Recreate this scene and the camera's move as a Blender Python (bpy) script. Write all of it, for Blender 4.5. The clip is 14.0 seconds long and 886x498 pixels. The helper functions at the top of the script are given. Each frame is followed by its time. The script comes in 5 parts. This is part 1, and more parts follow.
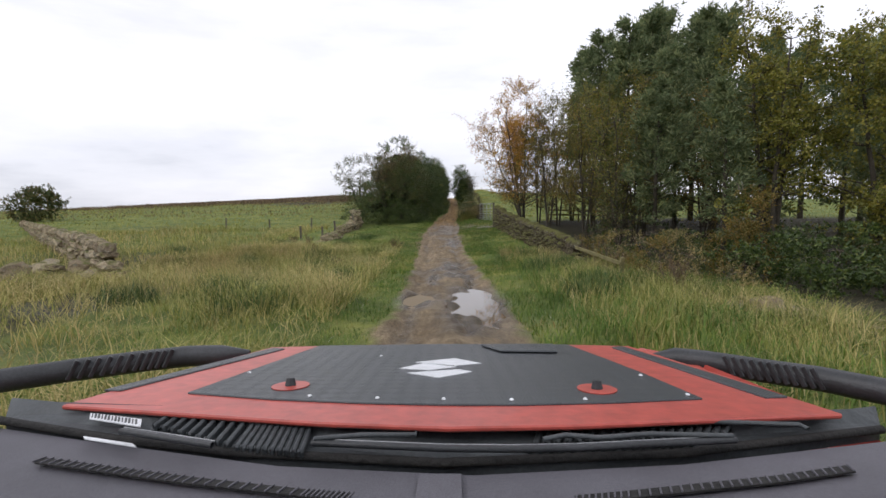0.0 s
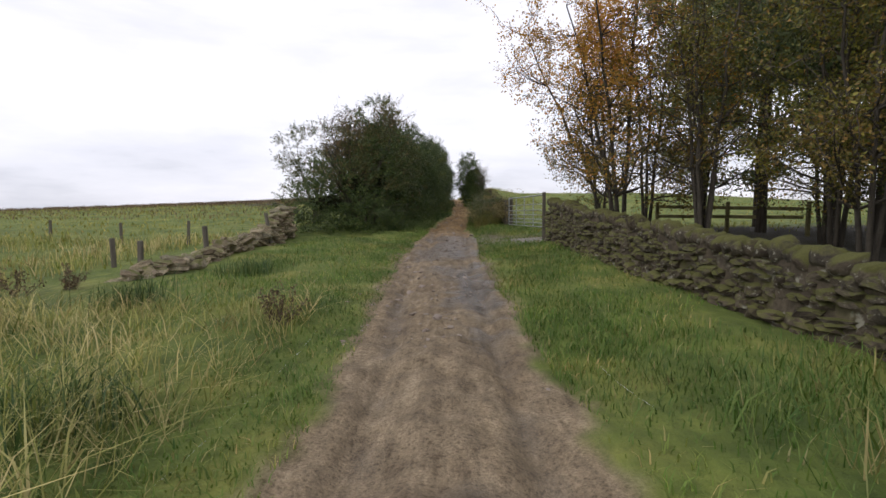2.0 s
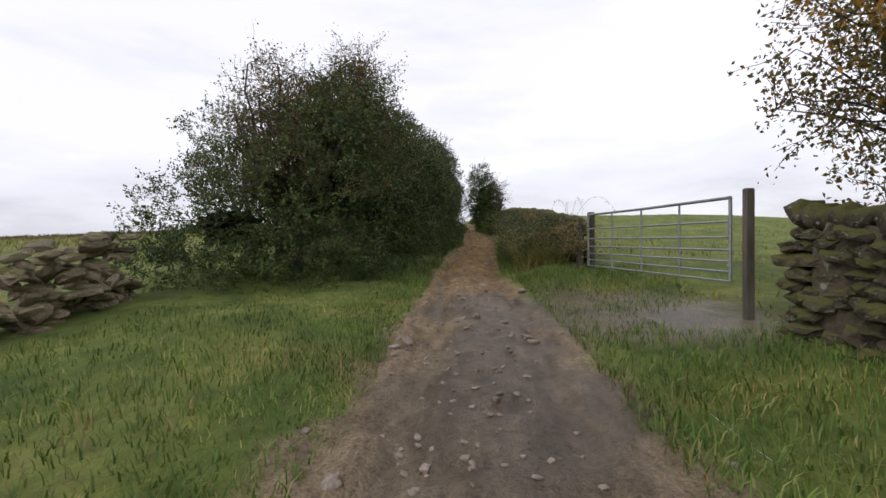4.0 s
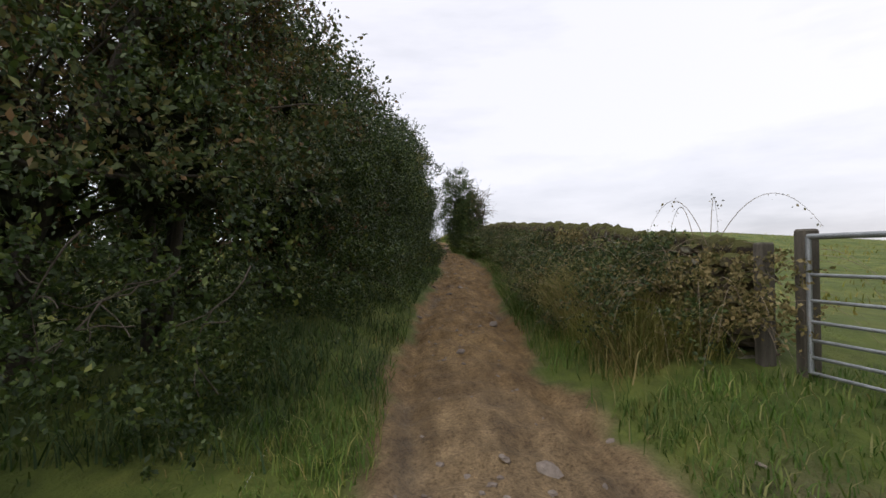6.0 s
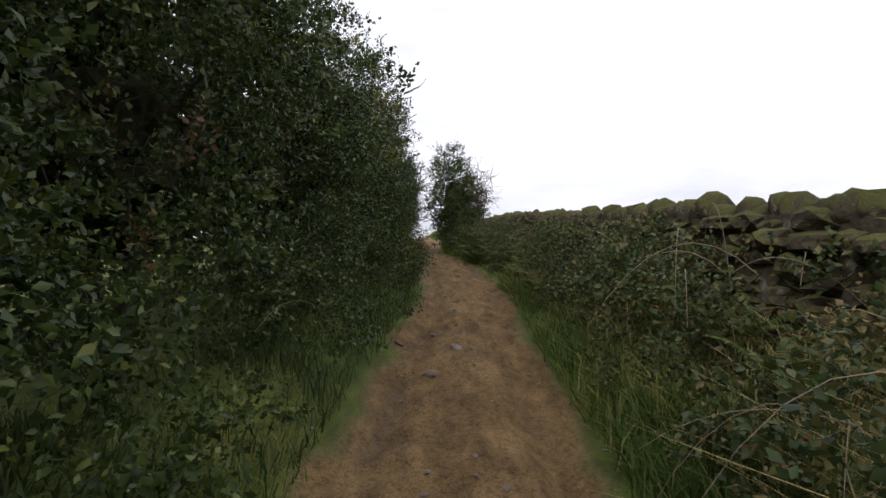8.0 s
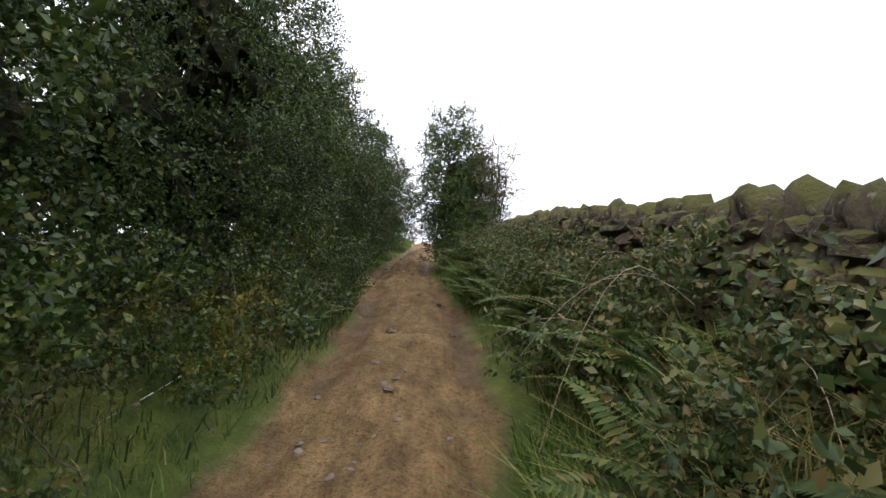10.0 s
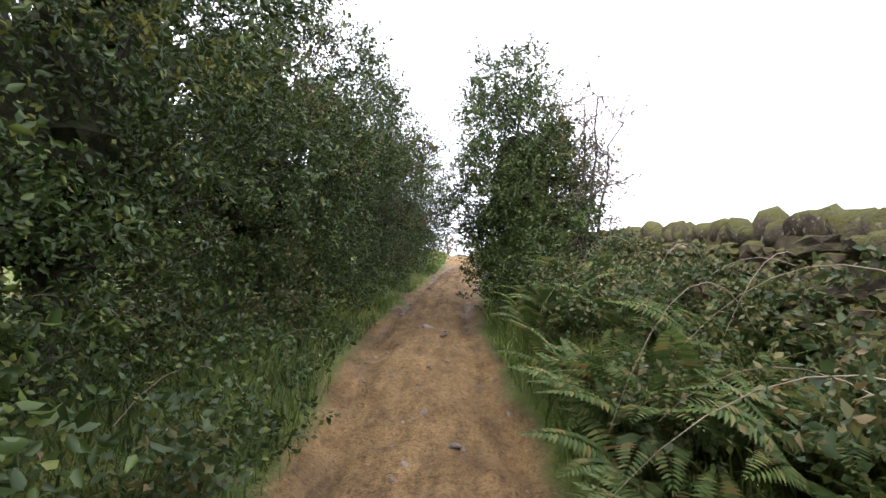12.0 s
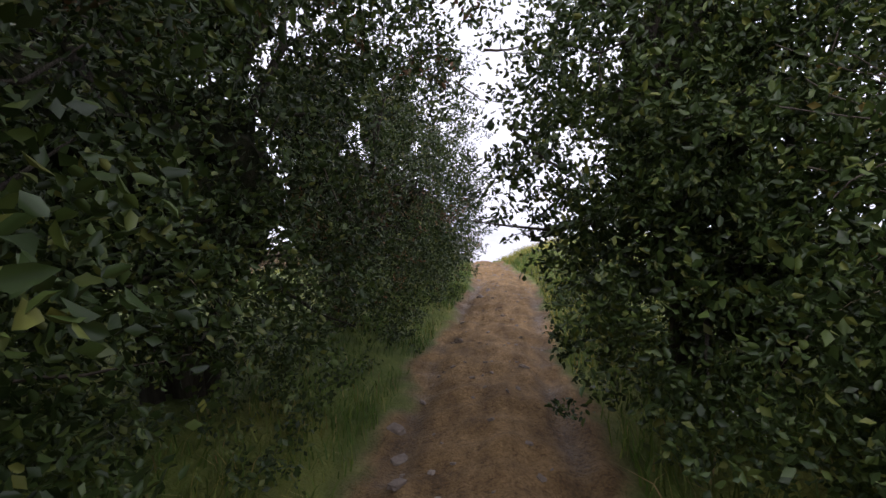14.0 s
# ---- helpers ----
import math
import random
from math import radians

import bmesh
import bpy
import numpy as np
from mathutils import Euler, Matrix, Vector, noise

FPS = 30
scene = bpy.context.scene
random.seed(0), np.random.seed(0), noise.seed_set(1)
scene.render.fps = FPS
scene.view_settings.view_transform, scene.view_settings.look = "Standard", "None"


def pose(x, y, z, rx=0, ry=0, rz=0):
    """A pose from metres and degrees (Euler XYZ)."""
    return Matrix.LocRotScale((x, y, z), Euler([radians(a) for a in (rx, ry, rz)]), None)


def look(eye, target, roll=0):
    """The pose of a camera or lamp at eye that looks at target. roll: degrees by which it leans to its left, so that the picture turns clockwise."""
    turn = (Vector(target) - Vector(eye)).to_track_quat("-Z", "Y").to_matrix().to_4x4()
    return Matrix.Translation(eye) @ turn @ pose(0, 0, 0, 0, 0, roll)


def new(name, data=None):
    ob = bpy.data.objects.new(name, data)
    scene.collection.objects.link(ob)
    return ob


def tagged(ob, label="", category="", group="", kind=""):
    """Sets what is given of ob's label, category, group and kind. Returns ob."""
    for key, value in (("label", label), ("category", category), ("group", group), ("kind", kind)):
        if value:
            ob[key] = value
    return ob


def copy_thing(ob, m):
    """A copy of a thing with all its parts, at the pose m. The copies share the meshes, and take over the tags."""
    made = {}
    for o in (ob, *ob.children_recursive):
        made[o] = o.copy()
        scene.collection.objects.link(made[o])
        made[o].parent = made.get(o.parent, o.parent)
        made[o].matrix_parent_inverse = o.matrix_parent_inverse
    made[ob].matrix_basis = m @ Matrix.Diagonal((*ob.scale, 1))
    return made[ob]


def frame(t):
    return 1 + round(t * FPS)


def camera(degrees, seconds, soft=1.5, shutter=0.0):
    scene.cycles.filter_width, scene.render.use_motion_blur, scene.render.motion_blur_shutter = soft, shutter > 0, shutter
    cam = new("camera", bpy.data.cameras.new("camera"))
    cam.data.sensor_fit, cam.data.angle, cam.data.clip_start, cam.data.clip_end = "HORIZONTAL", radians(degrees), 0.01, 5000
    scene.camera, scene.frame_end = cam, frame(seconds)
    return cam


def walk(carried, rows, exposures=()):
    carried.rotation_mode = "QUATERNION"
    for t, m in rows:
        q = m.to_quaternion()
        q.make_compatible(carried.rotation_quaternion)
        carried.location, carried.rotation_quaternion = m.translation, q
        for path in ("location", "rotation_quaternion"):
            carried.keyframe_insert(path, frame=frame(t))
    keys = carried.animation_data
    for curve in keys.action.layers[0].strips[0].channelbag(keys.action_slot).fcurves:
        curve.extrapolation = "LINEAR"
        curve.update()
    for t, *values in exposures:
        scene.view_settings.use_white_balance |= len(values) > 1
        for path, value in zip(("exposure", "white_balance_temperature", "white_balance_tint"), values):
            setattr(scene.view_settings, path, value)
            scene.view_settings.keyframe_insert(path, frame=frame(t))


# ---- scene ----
PATH = [
    (0, pose(0.000, 0.000, 1.500, 85.110, 0.626, 0.965)),
    (0.5, pose(-0.075, 4.038, 1.368, 85.157, 0.549, 0.742)),
    (1, pose(-0.176, 8.103, 1.246, 84.967, 0.491, 0.822)),
    (1.5, pose(-0.254, 11.936, 1.155, 84.845, 0.399, 0.816)),
    (2, pose(-0.322, 15.478, 1.104, 85.822, 0.315, 1.057)),
    (2.5, pose(-0.405, 18.608, 1.078, 87.400, 0.174, 1.799)),
    (3, pose(-0.527, 21.413, 1.088, 87.632, -0.245, 2.503)),
    (5.5, pose(-1.108, 31.234, 1.556, 90.904, 1.545, -1.921)),
    (6, pose(-1.030, 32.998, 1.634, 90.733, 0.696, -2.601)),
    (6.5, pose(-0.888, 34.734, 1.709, 90.510, 1.054, -2.373)),
    (7, pose(-0.796, 36.512, 1.783, 90.492, 1.068, -2.467)),
    (7.5, pose(-0.628, 38.282, 1.844, 90.285, 1.031, -2.845)),
    (8, pose(-0.489, 39.956, 1.908, 90.199, 0.867, -3.378)),
    (10.5, pose(1.072, 49.462, 2.499, 90.654, -2.031, 0.990)),
    (11, pose(1.013, 50.802, 2.623, 91.023, -2.257, 2.462)),
    (11.5, pose(0.830, 52.223, 2.730, 91.780, -1.712, 3.315)),
    (12, pose(0.679, 53.666, 2.842, 91.191, -1.070, 3.878)),
    (12.5, pose(0.336, 55.008, 2.942, 91.477, -0.903, 3.662)),
    (13, pose(0.242, 56.486, 3.029, 91.056, -0.789, 4.114)),
    (13.5, pose(0.107, 57.799, 3.108, 91.539, -1.323, 5.620)),
    (14, pose(-0.003, 59.072, 3.176, 91.434, 0.497, 5.674)),
]

cam = camera(85.14, 14.0)
walk(cam, PATH, [(0, 0.05, 6330, 15), (3.0, 0.03, 6330, 17), (5.5, -0.08, 6350, 15), (8.0, 0.1, 6300, 16), (10.5, 1.0, 6200, 16), (11.5, 1.4, 6150, 18), (12.6, 1.55, 6100, 19), (13.5, 1.3, 6100, 21), (14.0, 0.45, 6050, 24)])

# ---- daylight: a bright overcast sky ----
world = bpy.data.worlds.new("sky")
scene.world = world
world.use_nodes = True
wt = world.node_tree
bg = wt.nodes["Background"]
sky = wt.nodes.new("ShaderNodeTexSky")
sky.sky_type, sky.sun_disc = "NISHITA", False
sky.sun_elevation, sky.sun_rotation = radians(38), radians(60)
sky_dim = wt.nodes.new("ShaderNodeVectorMath")
sky_dim.operation = "SCALE"
sky_dim.inputs["Scale"].default_value = 0.1
wt.links.new(sky.outputs[0], sky_dim.inputs[0])
coord = wt.nodes.new("ShaderNodeTexCoord")
wmap = wt.nodes.new("ShaderNodeMapping")
wmap.inputs["Scale"].default_value = (1.2, 1.2, 5.0)
wnoise = wt.nodes.new("ShaderNodeTexNoise")
wnoise.inputs["Scale"].default_value, wnoise.inputs["Detail"].default_value, wnoise.inputs["Roughness"].default_value = 2.2, 6, 0.55
wt.links.new(coord.outputs["Generated"], wmap.inputs[0])
wt.links.new(wmap.outputs[0], wnoise.inputs[0])
wsep = wt.nodes.new("ShaderNodeSeparateXYZ")
wt.links.new(coord.outputs["Generated"], wsep.inputs[0])
wrise = wt.nodes.new("ShaderNodeMapRange")
wrise.inputs["From Min"].default_value, wrise.inputs["From Max"].default_value = -0.02, 0.22
wrise.inputs["To Min"].default_value, wrise.inputs["To Max"].default_value = -0.12, 0.34
wt.links.new(wsep.outputs["Z"], wrise.inputs[0])
wadd = wt.nodes.new("ShaderNodeMath")
wadd.operation = "ADD"
wt.links.new(wnoise.outputs[0], wadd.inputs[0])
wt.links.new(wrise.outputs[0], wadd.inputs[1])
wramp = wt.nodes.new("ShaderNodeValToRGB")
wramp.color_ramp.elements[0].position, wramp.color_ramp.elements[0].color = 0.3, (0.58, 0.61, 0.66, 1)
wramp.color_ramp.elements[1].position, wramp.color_ramp.elements[1].color = 0.78, (1.02, 1.03, 1.06, 1)
mid = wramp.color_ramp.elements.new(0.52)
mid.color = (0.84, 0.86, 0.90, 1)
wt.links.new(wadd.outputs[0], wramp.inputs[0])
wmix = wt.nodes.new("ShaderNodeMix")
wmix.data_type = "RGBA"
wmix.inputs[0].default_value = 0.9
wt.links.new(sky_dim.outputs[0], wmix.inputs[6])
wt.links.new(wramp.outputs[0], wmix.inputs[7])
wt.links.new(wmix.outputs[2], bg.inputs[0])
bg.inputs[1].default_value = 1.05
sun = new("sun", bpy.data.lights.new("sun", "SUN"))
sun.data.energy, sun.data.angle, sun.data.color = 1.0, radians(25), (1.0, 0.97, 0.92)
sun.matrix_world = look((-30, -5, 40), (0, 20, 0))

# ---- materials ----


def nodes_of(name, rough=0.8, metal=0.0, spec=0.4):
    m = bpy.data.materials.new(name)
    m.use_nodes = True
    p = m.node_tree.nodes["Principled BSDF"]
    p.inputs["Roughness"].default_value, p.inputs["Metallic"].default_value = rough, metal
    p.inputs["Specular IOR Level"].default_value = spec
    return m, m.node_tree, p


def ramp(nt, stops, source):
    r = nt.nodes.new("ShaderNodeValToRGB")
    els = r.color_ramp.elements
    while len(els) < len(stops):
        els.new(0.5)
    for e, (pos, c) in zip(els, stops):
        e.position, e.color = pos, (*c, 1)
    nt.links.new(source, r.inputs[0])
    return r


def noise_node(nt, scale, detail=4, rough=0.55, space="Object", stretch=None):
    tc = nt.nodes.new("ShaderNodeTexCoord")
    n = nt.nodes.new("ShaderNodeTexNoise")
    n.inputs["Scale"].default_value, n.inputs["Detail"].default_value, n.inputs["Roughness"].default_value = scale, detail, rough
    if stretch:
        mp = nt.nodes.new("ShaderNodeMapping")
        mp.inputs["Scale"].default_value = stretch
        nt.links.new(tc.outputs[space], mp.inputs[0])
        nt.links.new(mp.outputs[0], n.inputs[0])
    else:
        nt.links.new(tc.outputs[space], n.inputs[0])
    return n


def mixed(nt, factor, a, b, blend="MIX"):
    x = nt.nodes.new("ShaderNodeMix")
    x.data_type, x.blend_type = "RGBA", blend
    for slot, v in ((0, factor), (6, a), (7, b)):
        if isinstance(v, (int, float)):
            x.inputs[slot].default_value = v
        elif isinstance(v, tuple):
            x.inputs[slot].default_value = (*v, 1)
        else:
            nt.links.new(v, x.inputs[slot])
    return x.outputs[2]


def bump(nt, p, source, strength=0.4, distance=0.02):
    b = nt.nodes.new("ShaderNodeBump")
    b.inputs["Strength"].default_value, b.inputs["Distance"].default_value = strength, distance
    nt.links.new(source, b.inputs["Height"])
    nt.links.new(b.outputs[0], p.inputs["Normal"])


def surface(name, stops, scale=6.0, rough=0.8, metal=0.0, fine=60.0, relief=0.3, spec=0.4, stretch=None, space="Object"):
    """Two scales of variation and a fine relief."""
    m, nt, p = nodes_of(name, rough, metal, spec)
    big = noise_node(nt, scale, 5, 0.6, space, stretch)
    col = ramp(nt, stops, big.outputs[0])
    small = noise_node(nt, fine, 4, 0.6, space, stretch)
    dark = ramp(nt, [(0.3, (0.6, 0.6, 0.6)), (0.7, (1.15, 1.15, 1.15))], small.outputs[0])
    nt.links.new(mixed(nt, 0.7, col.outputs[0], dark.outputs[0], "MULTIPLY"), p.inputs["Base Color"])
    bump(nt, p, small.outputs[0], relief, 0.02)
    return m


def foliage(name, stops, rough=0.5, spec=0.4, see=0.25, patches=()):
    """Leaf or blade colours, one for each joined piece, with some light let through. patches: (scale, tint) of areas that differ."""
    m, nt, p = nodes_of(name, rough, 0.0, spec)
    geo = nt.nodes.new("ShaderNodeNewGeometry")
    col = ramp(nt, stops, geo.outputs["Random Per Island"])
    big = noise_node(nt, 0.9, 3)
    tone = ramp(nt, [(0.35, (0.72, 0.74, 0.72)), (0.65, (1.2, 1.15, 1.05))], big.outputs[0])
    c = mixed(nt, 1.0, col.outputs[0], tone.outputs[0], "MULTIPLY")
    for scale, tint in patches:
        where = ramp(nt, [(0.46, (0, 0, 0)), (0.60, (1, 1, 1))], noise_node(nt, scale, 5, 0.65).outputs[0])
        c = mixed(nt, where.outputs[0], c, mixed(nt, 1.0, c, tint, "MULTIPLY"))
    nt.links.new(c, p.inputs["Base Color"])
    t = nt.nodes.new("ShaderNodeBsdfTranslucent")
    nt.links.new(c, t.inputs[0])
    x = nt.nodes.new("ShaderNodeMixShader")
    x.inputs[0].default_value = see
    nt.links.new(p.outputs[0], x.inputs[1])
    nt.links.new(t.outputs[0], x.inputs[2])
    nt.links.new(x.outputs[0], nt.nodes["Material Output"].inputs[0])
    return m


def mud_ground():
    """Earth under the grass, and the trodden mud of the track where the attribute 'mud' says so."""
    m, nt, p = nodes_of("earth", 0.9, 0.0, 0.3)
    a = nt.nodes.new("ShaderNodeAttribute")
    a.attribute_name = "mud"
    w = nt.nodes.new("ShaderNodeAttribute")
    w.attribute_name = "wet"
    n1 = noise_node(nt, 0.8, 6, 0.6)
    n2 = noise_node(nt, 5.0, 7, 0.7, "Object", (1.0, 0.45, 1.0))
    n4 = noise_node(nt, 22.0, 4, 0.7)
    n5 = noise_node(nt, 4.5, 5, 0.6, "Object", (2.0, 0.16, 1.0))
    n3 = noise_node(nt, 55.0, 4, 0.6)
    mudc = ramp(nt, [(0.30, (0.12, 0.092, 0.058)), (0.5, (0.225, 0.175, 0.11)), (0.70, (0.34, 0.272, 0.178))], n2.outputs[0])
    mudt = ramp(nt, [(0.3, (0.75, 0.72, 0.7)), (0.7, (1.15, 1.15, 1.15))], n1.outputs[0])
    grit = ramp(nt, [(0.36, (0.62, 0.6, 0.58)), (0.5, (1.0, 1.0, 1.0)), (0.66, (1.0, 1.0, 1.0)), (0.72, (1.5, 1.48, 1.45))], n4.outputs[0])
    mud = mixed(nt, 1.0, mixed(nt, 1.0, mudc.outputs[0], mudt.outputs[0], "MULTIPLY"), grit.outputs[0], "MULTIPLY")
    mud = mixed(nt, 1.0, mud, ramp(nt, [(0.34, (0.80, 0.79, 0.77)), (0.5, (1.0, 1.0, 1.0)), (0.66, (1.12, 1.11, 1.09))], n5.outputs[0]).outputs[0], "MULTIPLY")
    mud = mixed(nt, 1.0, mud, ramp(nt, [(0.3, (0.6, 0.59, 0.57)), (0.48, (1.0, 1.0, 1.0)), (0.7, (1.3, 1.29, 1.27))], n3.outputs[0]).outputs[0], "MULTIPLY")
    wa = nt.nodes.new("ShaderNodeAttribute")
    wa.attribute_name = "clay"
    mud = mixed(nt, wa.outputs["Fac"], mud, mixed(nt, 1.0, mud, (1.14, 0.94, 0.63), "MULTIPLY"))
    wetc = mixed(nt, w.outputs["Fac"], mud, mixed(nt, 1.0, mud, (0.42, 0.43, 0.46), "MULTIPLY"))
    turf = ramp(nt, [(0.3, (0.060, 0.095, 0.018)), (0.5, (0.12, 0.155, 0.033)), (0.72, (0.22, 0.225, 0.062))], n1.outputs[0])
    turff = ramp(nt, [(0.3, (0.55, 0.6, 0.5)), (0.7, (1.3, 1.25, 1.1))], n2.outputs[0])
    turf2 = mixed(nt, 1.0, turf.outputs[0], turff.outputs[0], "MULTIPLY")
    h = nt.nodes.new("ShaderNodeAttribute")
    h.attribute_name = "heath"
    # heath brown; on the wood's floor its darkness paints the canopy's shade
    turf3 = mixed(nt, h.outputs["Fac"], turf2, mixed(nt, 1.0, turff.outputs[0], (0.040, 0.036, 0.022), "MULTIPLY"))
    nt.links.new(mixed(nt, a.outputs["Fac"], turf3, wetc), p.inputs["Base Color"])
    r = nt.nodes.new("ShaderNodeMapRange")
    r.inputs["To Min"].default_value, r.inputs["To Max"].default_value = 0.9, 0.22
    nt.links.new(w.outputs["Fac"], r.inputs[0])
    nt.links.new(r.outputs[0], p.inputs["Roughness"])
    both = mixed(nt, 0.4, n2.outputs[0], n3.outputs[0])
    bump(nt, p, mixed(nt, 0.45, both, n4.outputs[0]), 1.0, 0.08)
    return m


EARTH = mud_ground()


def gritstone(name, gain, mossy=0.54):
    m, nt, p = nodes_of(name, 0.95, 0.0, 0.25)
    info = nt.nodes.new("ShaderNodeObjectInfo")
    tc = nt.nodes.new("ShaderNodeTexCoord")
    shift = nt.nodes.new("ShaderNodeVectorMath")
    shift.operation = "MULTIPLY_ADD"
    shift.inputs[1].default_value = (1, 1, 1)
    times9 = nt.nodes.new("ShaderNodeMath")
    times9.operation = "MULTIPLY"
    times9.inputs[1].default_value = 37.0
    nt.links.new(info.outputs["Random"], times9.inputs[0])
    nt.links.new(tc.outputs["Object"], shift.inputs[0])
    nt.links.new(times9.outputs[0], shift.inputs[2])

    def grain(scale, detail, rough):
        n = nt.nodes.new("ShaderNodeTexNoise")
        n.inputs["Scale"].default_value, n.inputs["Detail"].default_value, n.inputs["Roughness"].default_value = scale, detail, rough
        nt.links.new(shift.outputs[0], n.inputs[0])
        return n

    big, small, spots = grain(1.8, 5, 0.6), grain(14, 6, 0.7), grain(5.5, 3, 0.5)
    base = ramp(nt, [(0.0, (0.07, 0.056, 0.04)), (0.35, (0.12, 0.098, 0.07)), (0.7, (0.17, 0.145, 0.105)), (1.0, (0.095, 0.085, 0.065))], info.outputs["Random"])
    tone = ramp(nt, [(0.3, (0.5, 0.48, 0.46)), (0.7, (1.3, 1.28, 1.2))], big.outputs[0])
    c = mixed(nt, 1.0, base.outputs[0], tone.outputs[0], "MULTIPLY")
    c = mixed(nt, 1.0, c, ramp(nt, [(0.3, (0.55, 0.55, 0.55)), (0.68, (1.3, 1.3, 1.3))], small.outputs[0]).outputs[0], "MULTIPLY")
    c = mixed(nt, 1.0, c, (gain, gain, gain), "MULTIPLY")
    lichen = ramp(nt, [(0.60, (0, 0, 0)), (0.68, (1, 1, 1))], spots.outputs[0])
    c = mixed(nt, lichen.outputs[0], c, (0.26, 0.25, 0.19))
    geo = nt.nodes.new("ShaderNodeNewGeometry")
    sep = nt.nodes.new("ShaderNodeSeparateXYZ")
    nt.links.new(geo.outputs["Normal"], sep.inputs[0])
    add = nt.nodes.new("ShaderNodeMath")
    add.operation = "MULTIPLY_ADD"
    add.inputs[1].default_value, add.inputs[2].default_value = 0.35, 0.0
    nt.links.new(sep.outputs["Z"], add.inputs[0])
    both = nt.nodes.new("ShaderNodeMath")
    both.operation = "ADD"
    nt.links.new(add.outputs[0], both.inputs[0])
    nt.links.new(big.outputs[0], both.inputs[1])
    moss = ramp(nt, [(mossy, (0, 0, 0)), (mossy + 0.2, (1, 1, 1))], both.outputs[0])
    c = mixed(nt, moss.outputs[0], c, mixed(nt, small.outputs[0], (0.05, 0.056, 0.016), (0.15, 0.145, 0.045)))
    nt.links.new(c, p.inputs["Base Color"])
    bump(nt, p, mixed(nt, 0.5, big.outputs[0], small.outputs[0]), 1.0, 0.05)
    return m


STONE = gritstone("gritstone", 0.85)
PALE_STONE = gritstone("pale_lichened_gritstone", 2.9, 0.66)
PEBBLE = surface("track_pebble", [(0.3, (0.17, 0.13, 0.10)), (0.7, (0.34, 0.29, 0.24))], 3.0, 0.9, fine=40, relief=0.5)
BARK = surface("bark", [(0.3, (0.035, 0.030, 0.022)), (0.7, (0.10, 0.085, 0.062))], 4.0, 0.95, fine=40, relief=0.8, stretch=(3, 3, 0.6))
TWIG = surface("twig_bark", [(0.3, (0.07, 0.055, 0.04)), (0.7, (0.17, 0.14, 0.11))], 6.0, 0.9, fine=60)
POST = surface("weathered_timber", [(0.3, (0.075, 0.065, 0.05)), (0.7, (0.18, 0.16, 0.125))], 3.0, 0.9, fine=60, relief=0.6, stretch=(4, 4, 0.5))
RAIL = surface("lichened_rail", [(0.3, (0.13, 0.115, 0.05)), (0.7, (0.26, 0.23, 0.10))], 3.0, 0.9, fine=50, relief=0.5)
ZINC = surface("galvanised_steel", [(0.3, (0.30, 0.32, 0.32)), (0.7, (0.48, 0.50, 0.50))], 8.0, 0.5, 0.7, fine=90, relief=0.1)
WATER, _nt, _p = nodes_of("clear_puddle_water", 0.03, 0.0, 0.5)
_p.inputs["Base Color"].default_value = (0.10, 0.075, 0.05, 1)
bump(_nt, _p, noise_node(_nt, 7.0, 2).outputs[0], 0.03, 0.01)
TURBID, _nt, _p = nodes_of("muddy_puddle_water", 0.3, 0.0, 0.12)
_p.inputs["Base Color"].default_value = (0.17, 0.12, 0.055, 1)
bump(_nt, _p, noise_node(_nt, 9.0, 2).outputs[0], 0.05, 0.01)
GRASS_TALL = foliage("dry_grass", [(0.0, (0.17, 0.20, 0.055)), (0.35, (0.32, 0.31, 0.10)), (0.65, (0.50, 0.42, 0.19)), (1.0, (0.64, 0.53, 0.28))], 0.7, 0.25, 0.3, ((0.45, (0.60, 0.74, 0.50)), (0.17, (0.85, 0.76, 0.78))))
GRASS_GREEN = foliage("green_grass", [(0.0, (0.060, 0.125, 0.020)), (0.5, (0.115, 0.210, 0.036)), (0.85, (0.20, 0.265, 0.06)), (1.0, (0.38, 0.34, 0.15))], 0.6, 0.3, 0.3, ((0.8, (1.30, 1.02, 1.1)), (0.3, (0.72, 0.72, 0.75))))
GRASS_DEAD = foliage("withered_bramble", [(0.0, (0.085, 0.095, 0.03)), (0.5, (0.21, 0.175, 0.07)), (1.0, (0.42, 0.34, 0.17))], 0.7, 0.25, 0.3)
# dark green of the rushes; also grass whose shade is put into its colour
GRASS_RUSH_SHADE = foliage("rush_and_shade_green", [(0.0, (0.035, 0.07, 0.02)), (0.6, (0.07, 0.12, 0.035)), (1.0, (0.16, 0.18, 0.06))], 0.6, 0.3, 0.3)
GRASS_FIELD = foliage("pasture_grass", [(0.0, (0.13, 0.16, 0.025)), (0.5, (0.25, 0.27, 0.05)), (1.0, (0.40, 0.36, 0.12))], 0.7, 0.25, 0.3, ((0.22, (0.74, 0.66, 0.66)), (0.06, (1.2, 1.08, 0.95))))
GRASS_HEATH = foliage("brown_heath", [(0.0, (0.07, 0.05, 0.035)), (0.5, (0.14, 0.10, 0.06)), (1.0, (0.24, 0.18, 0.11))], 0.8, 0.2, 0.2)
LEAF_HOLLY = foliage("dark_evergreen_leaf", [(0.0, (0.025, 0.045, 0.012)), (0.55, (0.050, 0.086, 0.021)), (0.88, (0.100, 0.145, 0.032)), (1.0, (0.19, 0.205, 0.048))], 0.42, 0.36, 0.18)
